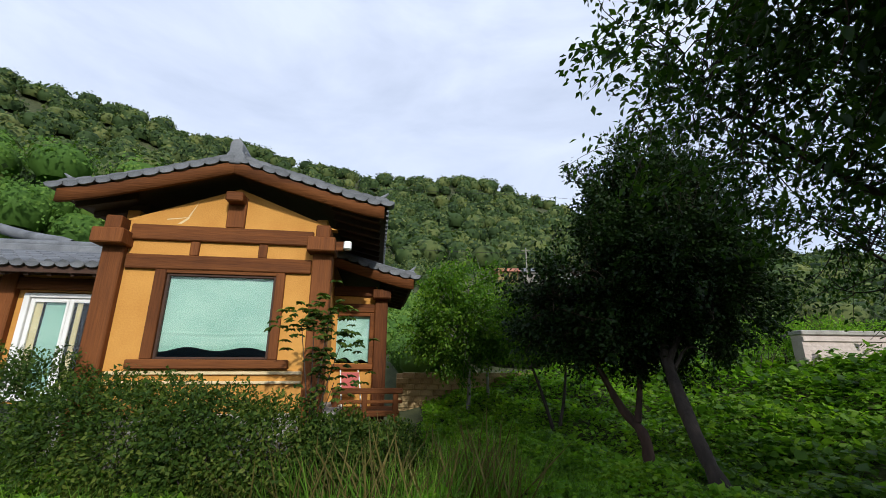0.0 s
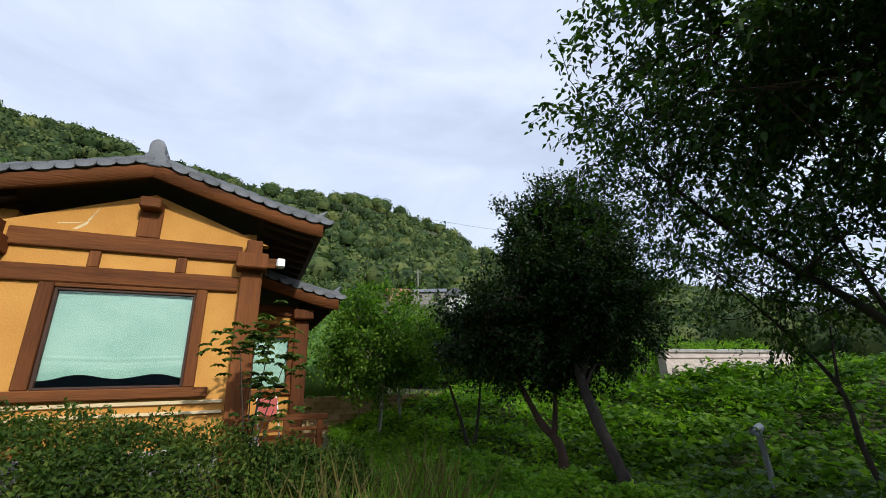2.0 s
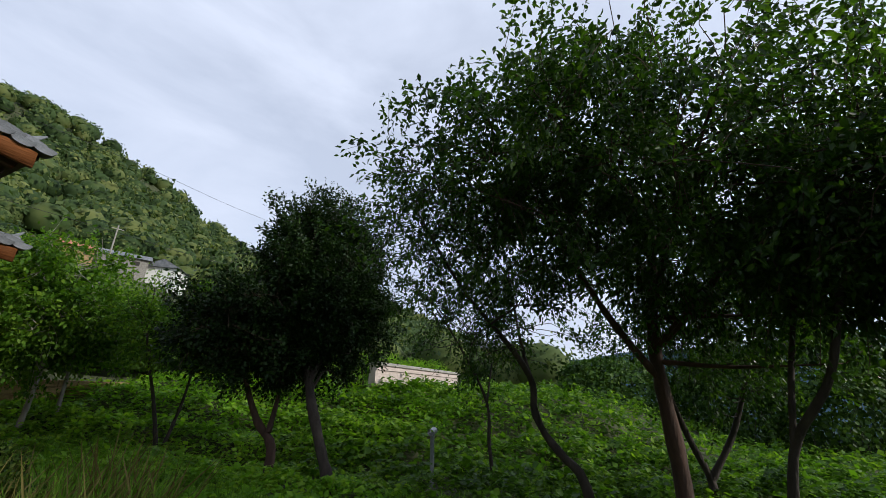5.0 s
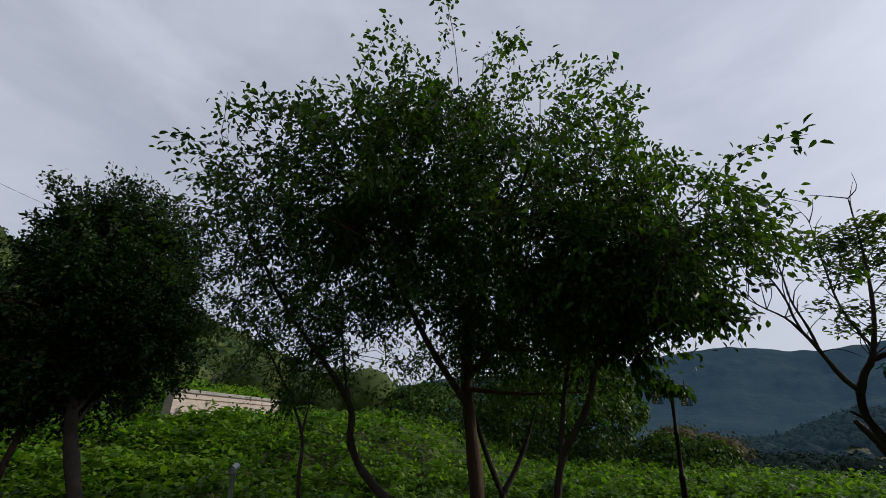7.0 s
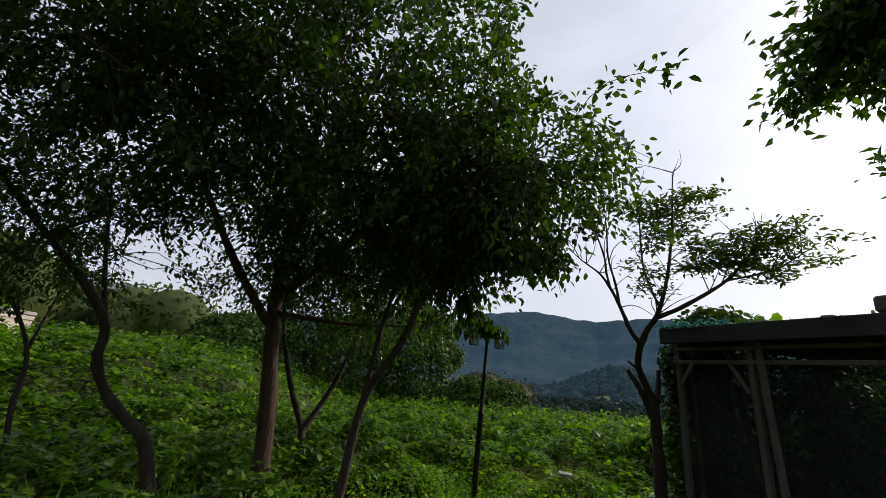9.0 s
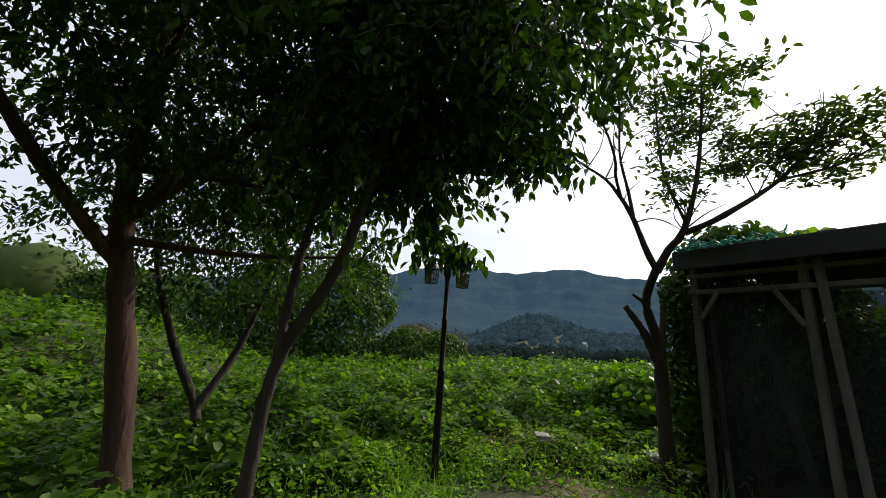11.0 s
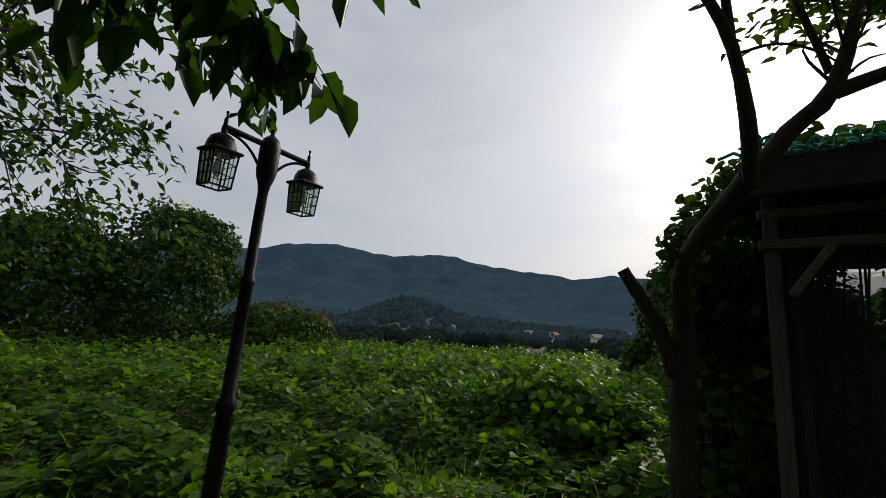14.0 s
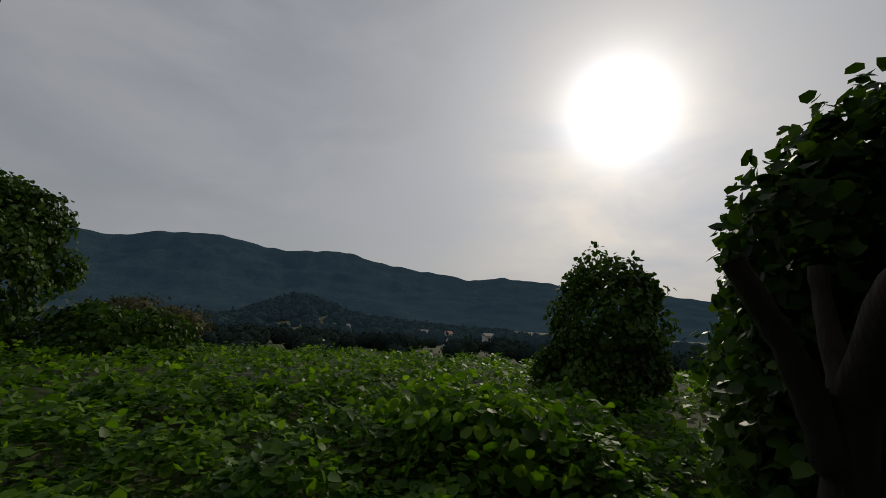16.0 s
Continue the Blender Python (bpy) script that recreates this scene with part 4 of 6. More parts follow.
def far_wall():
    w = tagged(new("boundary_wall"), "pale pink patterned block wall with a darker coping", "wall", kind="structure")
    a, b = Vector((7.9, 9.38, 0)), Vector((13.5, 10.15, 0))
    w.matrix_world = Matrix.Translation(a) @ Matrix.Rotation(math.atan2(b.y - a.y, b.x - a.x), 4, "Z")
    L = (b - a).length
    box("wall_core", 0, L, 0.03, 0.28, 0.6, 2.30, PINK_WALL, w, 0)
    box("coping", -0.02, L + 0.02, -0.03, 0.32, 2.30, 2.40, STONE, w, 0.015)
    box("band", 0, L, -0.012, 0.04, 2.16, 2.27, PINK_WALL, w, 0.006, "faded pink band")
    bm = bmesh.new()
    v = [bm.verts.new(p) for p in ((-0.11, 0, 0), (0, 0, -0.085), (0.11, 0, 0), (0, 0, 0.085), (0, -0.012, 0))]
    for i in range(4):
        bm.faces.new((v[i], v[(i + 1) % 4], v[4]))
    me = bpy.data.meshes.new("facet"); bm.to_mesh(me); bm.free(); me.materials.append(PINK_WALL)
    for r in range(8):
        for c in range(32):
            x = 0.12 + c * 0.22 + (r % 2) * 0.11
            if x < L - 0.1:
                o = new("facet_stone", me); o.parent = w; o.location = (x, 0.028, 2.07 - r * 0.088)


far_wall()


# ---- trees ----
def zg(x, y):
    return float(ground_z(x, y))


def near_path(e):
    """Keeps twigs out of the walker's way."""
    if e[0] > 3.6 and e[1] < -1.7 and e[2] < 3.4:
        return True
    for a, b in (((-1.7, -0.5), (2.3, -1.0)), ((2.3, -1.0), (4.6, -2.4))):
        d = Vector((b[0] - a[0], b[1] - a[1])); p = Vector((e[0] - a[0], e[1] - a[1]))
        t = max(0, min(1, p.dot(d) / d.dot(d)))
        if (p - d * t).length < 0.75 and e[2] < 2.7:
            return True
    return False


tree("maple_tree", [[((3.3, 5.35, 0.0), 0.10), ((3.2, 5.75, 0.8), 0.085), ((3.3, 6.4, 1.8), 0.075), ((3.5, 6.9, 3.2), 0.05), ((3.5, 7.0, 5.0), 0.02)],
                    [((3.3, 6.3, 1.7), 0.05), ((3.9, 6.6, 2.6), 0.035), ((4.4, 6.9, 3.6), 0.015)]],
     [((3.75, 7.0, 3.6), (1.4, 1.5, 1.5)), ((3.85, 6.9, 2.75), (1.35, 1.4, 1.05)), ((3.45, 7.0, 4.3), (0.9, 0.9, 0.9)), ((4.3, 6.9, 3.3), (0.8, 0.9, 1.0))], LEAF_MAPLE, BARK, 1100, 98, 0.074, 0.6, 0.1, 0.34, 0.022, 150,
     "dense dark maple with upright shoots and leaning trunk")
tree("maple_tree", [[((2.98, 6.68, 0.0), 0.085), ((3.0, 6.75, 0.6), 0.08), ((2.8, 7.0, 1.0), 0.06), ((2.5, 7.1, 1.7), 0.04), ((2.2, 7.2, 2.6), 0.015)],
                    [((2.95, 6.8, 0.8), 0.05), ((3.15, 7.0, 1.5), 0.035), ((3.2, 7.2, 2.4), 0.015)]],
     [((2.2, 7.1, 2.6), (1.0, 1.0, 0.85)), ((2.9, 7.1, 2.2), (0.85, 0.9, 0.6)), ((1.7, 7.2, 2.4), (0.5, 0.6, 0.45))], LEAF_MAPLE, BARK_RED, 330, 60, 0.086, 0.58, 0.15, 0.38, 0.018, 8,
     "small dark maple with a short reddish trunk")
tree("slender_tree", [[((2.45, 9.8, 0.1), 0.045), ((2.2, 9.9, 1.1), 0.035), ((1.8, 10.0, 2.4), 0.02), ((1.7, 10, 3.4), 0.01)],
                      [((2.5, 9.8, 0.15), 0.04), ((2.75, 9.9, 1.2), 0.03), ((2.9, 10, 2.6), 0.012)]],
     [((2.1, 10.0, 2.75), (1.05, 1.0, 0.85)), ((2.9, 10.0, 2.5), (0.7, 0.8, 0.5))], LEAF_VINE, BARK, 200, 56, 0.085, 0.5, 0.25, 0.45, 0.016, 8, "slender two-stemmed garden tree with green leaves")
tree("young_tree", [[((0.7, 12.4, 0.3), 0.06), ((0.75, 12.4, 1.6), 0.045), ((0.7, 12.4, 4.0), 0.015)], [((1.3, 12.6, 0.3), 0.05), ((1.3, 12.6, 2.0), 0.03), ((1.5, 12.6, 3.4), 0.012)]],
     [((0.7, 12.3, 3.0), (1.2, 1.1, 1.45)), ((1.75, 12.5, 2.7), (0.75, 0.9, 0.9)), ((-0.2, 12.2, 2.4), (0.65, 0.8, 0.8)), ((0.1, 12.3, 3.9), (0.55, 0.6, 0.6))], LEAF_VINE, BARK_PALE, 460, 60, 0.12, 0.55, 0.3, 0.4, 0.016, 8, "bright green young tree by the house's end")
tree("leaning_tree", [[((4.79, 1.8, -0.02), 0.075), ((4.72, 1.96, 0.6), 0.065), ((4.63, 2.16, 0.82), 0.058), ((4.51, 2.38, 1.1), 0.054), ((4.44, 2.52, 1.43), 0.05), ((4.43, 2.53, 1.78), 0.046), ((4.0, 2.6, 2.2), 0.038), ((3.0, 2.9, 3.0), 0.026), ((2.2, 3.1, 3.9), 0.012)],
                      [((4.43, 2.53, 1.78), 0.034), ((4.5, 2.75, 2.4), 0.026), ((4.4, 2.9, 3.4), 0.012)]],
     [((3.2, 3.0, 3.8), (1.7, 1.2, 0.9)), ((4.4, 3.1, 3.0), (1.3, 1.2, 1.0)), ((2.1, 2.7, 4.1), (0.9, 0.8, 0.6))], LEAF_MAIN, BARK, 330, 40, 0.078, 0.5, 0.3, 0.5, 0.018, 12,
     "crooked leaning tree with open dark foliage", clear=near_path)
tree("thin_tree", [[((5.15, 3.55, 0.0), 0.035), ((5.0, 3.6, 0.8), 0.03), ((5.05, 3.7, 1.5), 0.025), ((4.6, 4.0, 2.4), 0.018), ((4.0, 4.3, 3.2), 0.008)],
                   [((5.05, 3.7, 1.4), 0.02), ((5.4, 3.8, 2.2), 0.012)]],
     [((4.6, 4.1, 2.9), (1.1, 0.9, 0.8)), ((5.2, 3.8, 2.2), (0.6, 0.6, 0.5))], LEAF_DARK, BARK, 90, 30, 0.065, 0.45, 0.25, 0.4, 0.012, 4, "thin crooked sapling with sparse leaves")
tree("broadleaf_tree", [[((5.2, 0.8, 0.0), 0.125), ((5.15, 0.83, 0.9), 0.105), ((4.95, 0.9, 1.9), 0.095), ((4.8, 0.9, 2.6), 0.08), ((4.5, 0.7, 4.2), 0.05), ((4.2, 0.6, 6.2), 0.015)],
                        [((4.95, 0.9, 1.9), 0.06), ((4.3, 1.4, 2.8), 0.045), ((3.2, 1.9, 4.2), 0.02)],
                        [((4.85, 0.9, 2.3), 0.06), ((4.9, 0.1, 3.2), 0.045), ((4.5, -1.0, 4.6), 0.018)],
                        [((4.8, 0.9, 2.7), 0.05), ((4.0, 0.4, 3.7), 0.035), ((2.8, -0.4, 4.8), 0.015)]],
     [((3.7, 0.5, 4.7), (2.2, 2.2, 1.55)), ((2.9, 1.7, 4.2), (1.7, 1.6, 1.3)), ((3.4, -1.3, 3.7), (1.45, 1.5, 1.15)), ((2.95, -1.7, 3.55), (0.8, 0.8, 0.7)), ((2.5, 1.4, 4.6), (1.2, 1.1, 0.9)), ((4.6, 0.6, 3.5), (1.6, 1.9, 0.8)), ((4.4, -1.1, 3.0), (1.0, 1.0, 0.8)), ((5.6, 0.0, 3.4), (1.3, 1.4, 1.0)), ((3.5, -1.5, 3.4), (1.1, 1.1, 0.95))], LEAF_MAIN, BARK_RED,
     1060, 58, 0.08, 0.5, 0.45, 0.6, 0.026, 10, "large spreading broadleaf tree with glossy hanging leaves", 44, near_path, OVAL)
tree("forked_tree", [[((7.1, 0.7, 0.05), 0.07), ((7.2, 0.75, 0.5), 0.065), ((7.0, 1.0, 1.2), 0.05), ((6.6, 1.2, 2.2), 0.035), ((6.3, 1.2, 3.4), 0.015)],
                     [((7.2, 0.75, 0.45), 0.06), ((7.35, 0.35, 1.2), 0.045), ((7.3, 0.0, 2.2), 0.03), ((7.2, -0.3, 3.2), 0.012)]],
     [((6.6, 0.8, 3.2), (1.5, 1.6, 1.2)), ((7.2, 0.1, 2.6), (1.1, 1.2, 0.8)), ((7.3, -0.6, 2.5), (0.9, 0.9, 0.7)), ((6.9, 0.5, 2.7), (1.5, 1.6, 1.3))], LEAF_MAIN, BARK, 260, 50, 0.085, 0.46, 0.35, 0.5, 0.018, 4, "low forked tree behind the large one")
tree("curved_tree", [[((4.3, -0.2, 0.0), 0.058), ((4.27, -0.25, 0.4), 0.05), ((4.2, -0.38, 1.25), 0.044), ((3.8, -0.72, 1.87), 0.038), ((3.75, -0.9, 2.5), 0.034), ((3.65, -1.1, 3.4), 0.02)],
                     [((4.2, -0.37, 1.2), 0.03), ((4.1, -0.42, 1.6), 0.03), ((4.12, -0.5, 2.1), 0.028), ((4.15, -0.7, 3.0), 0.026), ((4.0, -1.0, 4.0), 0.015)]],
     [((3.9, -1.2, 3.6), (0.9, 0.9, 0.7)), ((4.5, -0.9, 3.1), (0.7, 0.7, 0.6))], LEAF_MAIN, BARK, 160, 44, 0.095, 0.5, 0.6, 0.5, 0.014, 0, "slim curved tree with drooping leaves", 24, near_path, OVAL)


def hanging_branch():
    """The drooping bough whose leaves hang before the lamp."""
    t = new("drooping_bough"); t.location = (4.05, -1.0, 3.1)
    tagged(t, "drooping leafy bough of the curved tree", "branch")
    o = np.array(t.location)
    v, q = tubes([(smooth_path([(4.05, -1.0, 3.1), (4.2, -1.2, 2.85), (4.32, -1.5, 2.4), (4.32, -1.75, 2.0)], 12) - o, np.linspace(0.016, 0.004, 12))], 6)
    quads_object("limb", v, q, BARK, t, smooth=True)
    lv, lq = leaf_arrays(np.zeros((1, 3)), np.array([[1.0, 0, 0]]), np.array([[0, 0, 1.0]]), 0.118, 0.48)
    me = bpy.data.meshes.new("leaf")
    me.from_pydata([tuple(a) for a in lv], [], [tuple(int(k) for k in f) for f in lq]); me.materials.append(LEAF_MAIN); me.shade_smooth()
    paths = []
    for i in range(50):
        f = rng.uniform(0.1, 1)
        s = np.array([4.05 + 0.28 * f, -1.0 - 0.76 * f, 3.05 - 1.0 * f])
        e = s + np.array([np.clip(rng.normal() * 0.2, -0.3, 0.3), np.clip(rng.normal() * 0.18, -0.24, 0.26), -rng.uniform(0.0, 0.30)])
        e[2] = max(e[2], 2.08)
        p = smooth_path([s, (s + e) / 2 + np.array([0, 0, 0.06]), e], 7)
        paths.append((p - o, np.linspace(0.004, 0.0015, 7)))
        for k in range(9):
            c = p[rng.integers(2, 7)] + rng.normal(size=3) * 0.02
            ob = new("leaf", me); ob.parent = t
            d = Vector((rng.normal() * 0.6, rng.normal() * 0.6, -0.9 - rng.uniform(0, 0.5)))
            ob.matrix_local = Matrix.LocRotScale(Vector(c - o), d.to_track_quat("X", "Z") @ Euler((rng.uniform(-1.2, 1.2), 0, 0)).to_quaternion(), Vector([rng.uniform(0.7, 1.2)] * 3))
    v, q = tubes(paths, 4)
    tagged(quads_object("twig_spray", v, q, BARK, t, smooth=True), kind="stuff")
    v, q = tubes([(smooth_path([(4.05, -1.0, 3.1), (4.15, -1.4, 3.2), (4.15, -1.9, 3.18), (4.0, -2.45, 3.05)], 12) - o, np.linspace(0.014, 0.004, 12))], 6)
    quads_object("limb", v, q, BARK, t, smooth=True)
    paths, P, D = [], [], []
    for i in range(120):
        f = rng.uniform(0.15, 1)
        s = np.array([4.05 + 0.35 * f * (1 - f) - 0.05 * f, -1.0 - 1.45 * f, 3.15 - 0.1 * f * f])
        e = s + np.array([np.clip(rng.normal() * 0.2, -0.35, 0.35), np.clip(rng.normal() * 0.16, -0.25, 0.2), -rng.uniform(0.0, 0.46 - 0.15 * f)])
        e[2] = max(e[2], 2.78)
        p = smooth_path([s, (s + e) / 2 + np.array([0, 0, 0.06]), e], 7)
        paths.append((p - o, np.linspace(0.004, 0.0015, 7)))
        P.append(p[rng.integers(2, 7, 9)] + rng.normal(size=(9, 3)) * 0.025)
        D.append(rng.normal(size=(9, 3)) * np.array([0.6, 0.6, 0.3]) + np.array([0, 0, -0.9]))
    v, q = tubes(paths, 4)
    tagged(quads_object("twig_spray", v, q, BARK, t, smooth=True), kind="stuff")
    P, D = np.concatenate(P), np.concatenate(D)
    tagged(leaves_object("foliage", P - o, D, rng.normal(size=P.shape), 0.12 * rng.uniform(0.7, 1.2, len(P)), 0.48, LEAF_MAIN, t), kind="stuff")


hanging_branch()
tree("overhanging_tree", [[((-0.5, -7.2, 0.0), 0.16), ((-0.3, -7.0, 2.0), 0.13), ((0.3, -6.3, 4.0), 0.08), ((1.3, -4.6, 4.7), 0.03)], [((0.2, -6.4, 3.8), 0.04), ((1.1, -5.5, 3.9), 0.03), ((1.75, -4.9, 3.45), 0.012)]],
     [((1.5, -4.15, 4.35), (0.6, 0.6, 0.40)), ((0.6, -5.2, 4.8), (1.1, 1.1, 0.6)), ((1.75, -4.75, 3.15), (0.40, 0.42, 0.32))], LEAF_MAIN, BARK, 300, 75, 0.105, 0.5, 0.4, 0.28, 0.02, 0, "tree reaching in over the shed", clear=near_path)


def pruned_tree():
    t = new("pruned_tree"); t.location = (4.55, -3.95, 0.1)
    tagged(t, "pruned tree with sawn stubs and sparse reddish new leaves", "tree")
    o = np.array(t.location)
    def limb(name, pts, radii, n=16, sides=10):
        p = smooth_path(pts, n); r = 0.8 * np.interp(np.linspace(0, 1, n), np.linspace(0, 1, len(radii)), radii)
        v, q = tubes([(p - o, r * (1 + 0.08 * rng.normal(size=n)))], sides)
        quads_object(name, v, q, BARK, t, smooth=True)
        return p
    limb("trunk", [(4.56, -3.97, 0.0), (4.54, -3.94, 0.5), (4.52, -3.92, 1.0), (4.47, -3.88, 1.45)], [0.11, 0.085, 0.08, 0.075])
    limb("stub", [(4.52, -3.88, 1.25), (4.58, -3.80, 1.52), (4.69, -3.69, 1.79)], [0.055, 0.048, 0.045])
    limb("stub", [(4.48, -3.92, 1.4), (4.51, -3.98, 1.65), (4.52, -4.0, 1.81)], [0.05, 0.036, 0.032])
    stem = limb("limb", [(4.47, -3.88, 1.42), (4.38, -3.68, 1.72), (4.24, -3.56, 1.88), (4.0, -3.46, 2.08)], [0.065, 0.052, 0.046, 0.046])
    limb("stub", [(4.32, -3.6, 1.80), (4.36, -3.5, 1.88)], [0.025, 0.016], 4)
    L = limb("limb", [(4.0, -3.47, 2.05), (3.93, -3.3, 2.21), (3.92, -3.18, 2.47), (3.97, -3.1, 2.68), (4.05, -3.01, 2.87), (4.16, -2.86, 3.03), (4.29, -2.7, 3.24)], [0.037, 0.033, 0.029, 0.022, 0.015, 0.011, 0.005])
    L2 = limb("limb", [(3.97, -3.1, 2.68), (3.96, -3.05, 2.87), (3.91, -3.01, 3.02), (3.92, -2.92, 3.31), (3.95, -2.77, 3.58), (3.9, -2.63, 3.79)], [0.019, 0.016, 0.014, 0.011, 0.007, 0.004])
    L4 = limb("limb", [(3.92, -3.18, 2.47), (3.92, -3.14, 2.72), (3.88, -3.04, 3.02), (3.8, -2.99, 3.33), (3.68, -2.9, 3.66)], [0.02, 0.017, 0.014, 0.011, 0.004])
    limb("twig", [(3.92, -3.21, 2.46), (3.82, -3.27, 2.47), (3.74, -3.34, 2.43), (3.67, -3.42, 2.35)], [0.007, 0.006, 0.005, 0.003], 10, 6)
    R = limb("limb", [(4.0, -3.46, 2.05), (3.87, -3.48, 2.23), (3.74, -3.52, 2.37), (3.66, -3.62, 2.8), (3.62, -3.7, 3.4), (3.6, -3.75, 4.1)], [0.046, 0.042, 0.036, 0.024, 0.015, 0.006])
    R2 = limb("limb", [(3.74, -3.53, 2.35), (3.52, -3.68, 2.45), (3.28, -4.02, 2.72), (3.12, -4.2, 3.0), (3.0, -4.5, 3.4)], [0.034, 0.029, 0.022, 0.015, 0.006])
    R3 = limb("limb", [(3.28, -4.02, 2.72), (3.0, -4.3, 2.8), (2.75, -4.5, 2.98)], [0.016, 0.012, 0.005])
    L3 = limb("limb", [(3.76, -3.57, 2.45), (3.84, -3.46, 2.9), (3.86, -3.45, 3.4), (3.85, -3.45, 3.95)], [0.018, 0.014, 0.010, 0.004])
    paths, P, D = [], [], []
    for src, n, leafy in ((L, 7, 0.0), (L2, 9, 0.0), (L4, 8, 0.0), (R, 14, 0.2), (R2, 14, 0.1), (R3, 10, 0.4), (L3, 10, 0.1)):
        for _ in range(n):
            s = src[rng.integers(6, len(src))]
            d = unit(np.array([[rng.normal() * 0.5, rng.normal() * 0.5, 0.8]]))[0]
            e = s + d * rng.uniform(0.25, 0.6)
            p = smooth_path([s, (s + e) / 2 + rng.normal(size=3) * 0.03, e], 6)
            paths.append((p - o, np.linspace(0.007, 0.002, 6)))
            if rng.uniform() < leafy:
                for _ in range(3):
                    c = e + rng.normal(size=3) * np.array([0.09, 0.09, 0.05])
                    k = 26
                    P.append(c + rng.normal(size=(k, 3)) * np.array([0.08, 0.08, 0.035])); D.append(rng.normal(size=(k, 3)) * np.array([1, 1, 0.4]))
    for c, spread, n in (((3.72, -3.82, 3.58), 0.20, 30), ((3.17, -4.33, 3.0), 0.22, 28), ((3.53, -4.1, 3.02), 0.17, 20), ((3.8, -3.55, 3.3), 0.15, 4)):
        for _ in range(n):
            cc = np.array(c) + rng.normal(size=3) * np.array([spread, spread, spread * 0.75]); k = 42
            P.append(cc + rng.normal(size=(k, 3)) * np.array([0.10, 0.10, 0.022])); D.append(rng.normal(size=(k, 3)) * np.array([1, 1, 0.35]))
    v, q = tubes(paths, 4)
    tagged(quads_object("twig_spray", v, q, BARK, t, smooth=True), kind="stuff")
    P, D = np.concatenate(P), np.concatenate(D)
    tagged(leaves_object("crown", P - o, D, np.array([0, 0, 1.0]) + rng.normal(size=P.shape) * 0.4, 0.062 * rng.uniform(0.7, 1.3, len(P)), 0.42, LEAF_HEDGE, t), kind="stuff")


pruned_tree()


# ---- vines and ground cover ----
def lumps(x, y):
    return 0.5 + 0.22 * np.sin(x * 1.7 + 0.6 * np.sin(y * 1.3)) * np.cos(y * 1.5 + 0.5) + 0.16 * np.sin(x * 4.1 + y * 2.7) + 0.12 * np.sin(y * 5.3 - x * 1.9)


def carpet(name, x, y, tall, size, width, mat, label, shape=ROUND, tilt=0.5, category="vines"):
    z = ground_z(x, y) + tall * np.clip(1.5 * lumps(x, y) - 0.2, 0.08, 1.3) * rng.uniform(0.35, 1.0, len(x)) ** 0.6
    P = np.stack([x, y, z], -1)
    N = np.array([0, 0, 1.0]) + rng.normal(size=P.shape) * tilt
    D = rng.normal(size=P.shape) * np.array([1, 1, 0.35])
    return tagged(leaves_object(name, P, D, N, size * rng.uniform(0.4, 1.5, len(P)), width, mat, None, shape, label), category=category, kind="stuff")


def field(n, x0, x1, y0, y1, keep=None, near=None, fall=3.0):
    x, y = rng.uniform(x0, x1, n * 4), rng.uniform(y0, y1, n * 4)
    k = np.ones(len(x), bool) if keep is None else keep(x, y)
    if near is not None:
        k &= rng.uniform(0, 1, len(x)) < 1 / (1 + (np.hypot(x - near[0], y - near[1]) / fall) ** 1.6)
    x, y = x[k], y[k]
    return x[:n], y[:n]


def path_gap(x, y):
    """Distance to the trodden line."""
    out = np.full(len(x), 9.0)
    for a, b in (((-1.7, -0.5), (2.3, -1.0)), ((2.3, -1.0), (4.6, -2.4))):
        dx, dy = b[0] - a[0], b[1] - a[1]
        t = np.clip(((x - a[0]) * dx + (y - a[1]) * dy) / (dx * dx + dy * dy), 0, 1)
        out = np.minimum(out, np.hypot(x - a[0] - t * dx, y - a[1] - t * dy))
    return out


def vine_area(x, y):
    boards = (np.hypot(x - 4.6, y + 3.85) < 0.32) | (np.hypot(x - 5.45, y + 3.1) < 0.28)
    bare = boards | (((x - 4.4) / 1.0) ** 2 + ((y + 3.2) / 0.55) ** 2 < 1) | (((x - 4.85) / 0.5) ** 2 + ((y + 1.2) / 2.0) ** 2 < 1)
    shed = (x < 4.3) & (y < -3.9)
    pipe = np.hypot(x - 4.72, y - 4.35) < 0.5
    return ~pipe & ((x + 0.25 * y > 4.2) | (y < -3.9)) & (path_gap(x, y) > 0.5) & ~shed & ~bare


x, y = field(64000, 3.6, 12.5, -9.5, 9, vine_area, (5.0, -2.0), 4.0)
carpet("vine_carpet", x, y, 0.56 * smoothstep(0.5, 2.9, path_gap(x, y)), 0.08, 0.92, LEAF_VINE, "broad-leaved vines covering the field", ROUND, 0.36)
x, y = field(46000, 4.5, 27, -20, 16, lambda x, y: vine_area(x, y) & (np.hypot(x - 5, y + 2) > 6), (6.0, 0.0), 9.0)
carpet("vine_carpet", x, y, 0.58 + 0 * x, 0.14, 0.92, LEAF_VINE, "broad-leaved vines covering the far field", SMALL)
x, y = field(52000, -7, 6.5, 3.2, 14, lambda x, y: (x + 0.25 * y < 4.8) & ~((x < -0.6) & (y > 6.6)), (0, 4), 6.0)
carpet("weed_carpet", x, y, 0.34 + 0 * x, 0.085, 0.75, LEAF_BRIGHT, "low leafy weeds over the garden", SMALL, 0.6, "weeds")
x, y = field(30000, -0.5, 9.5, 6.5, 14, lambda x, y: 0.8 * x + y < 17)
carpet("weed_carpet", x, y, 0.34 + 0 * x, 0.11, 0.8, LEAF_BRIGHT, "leafy weeds under the garden trees", SMALL, 0.4, "weeds")
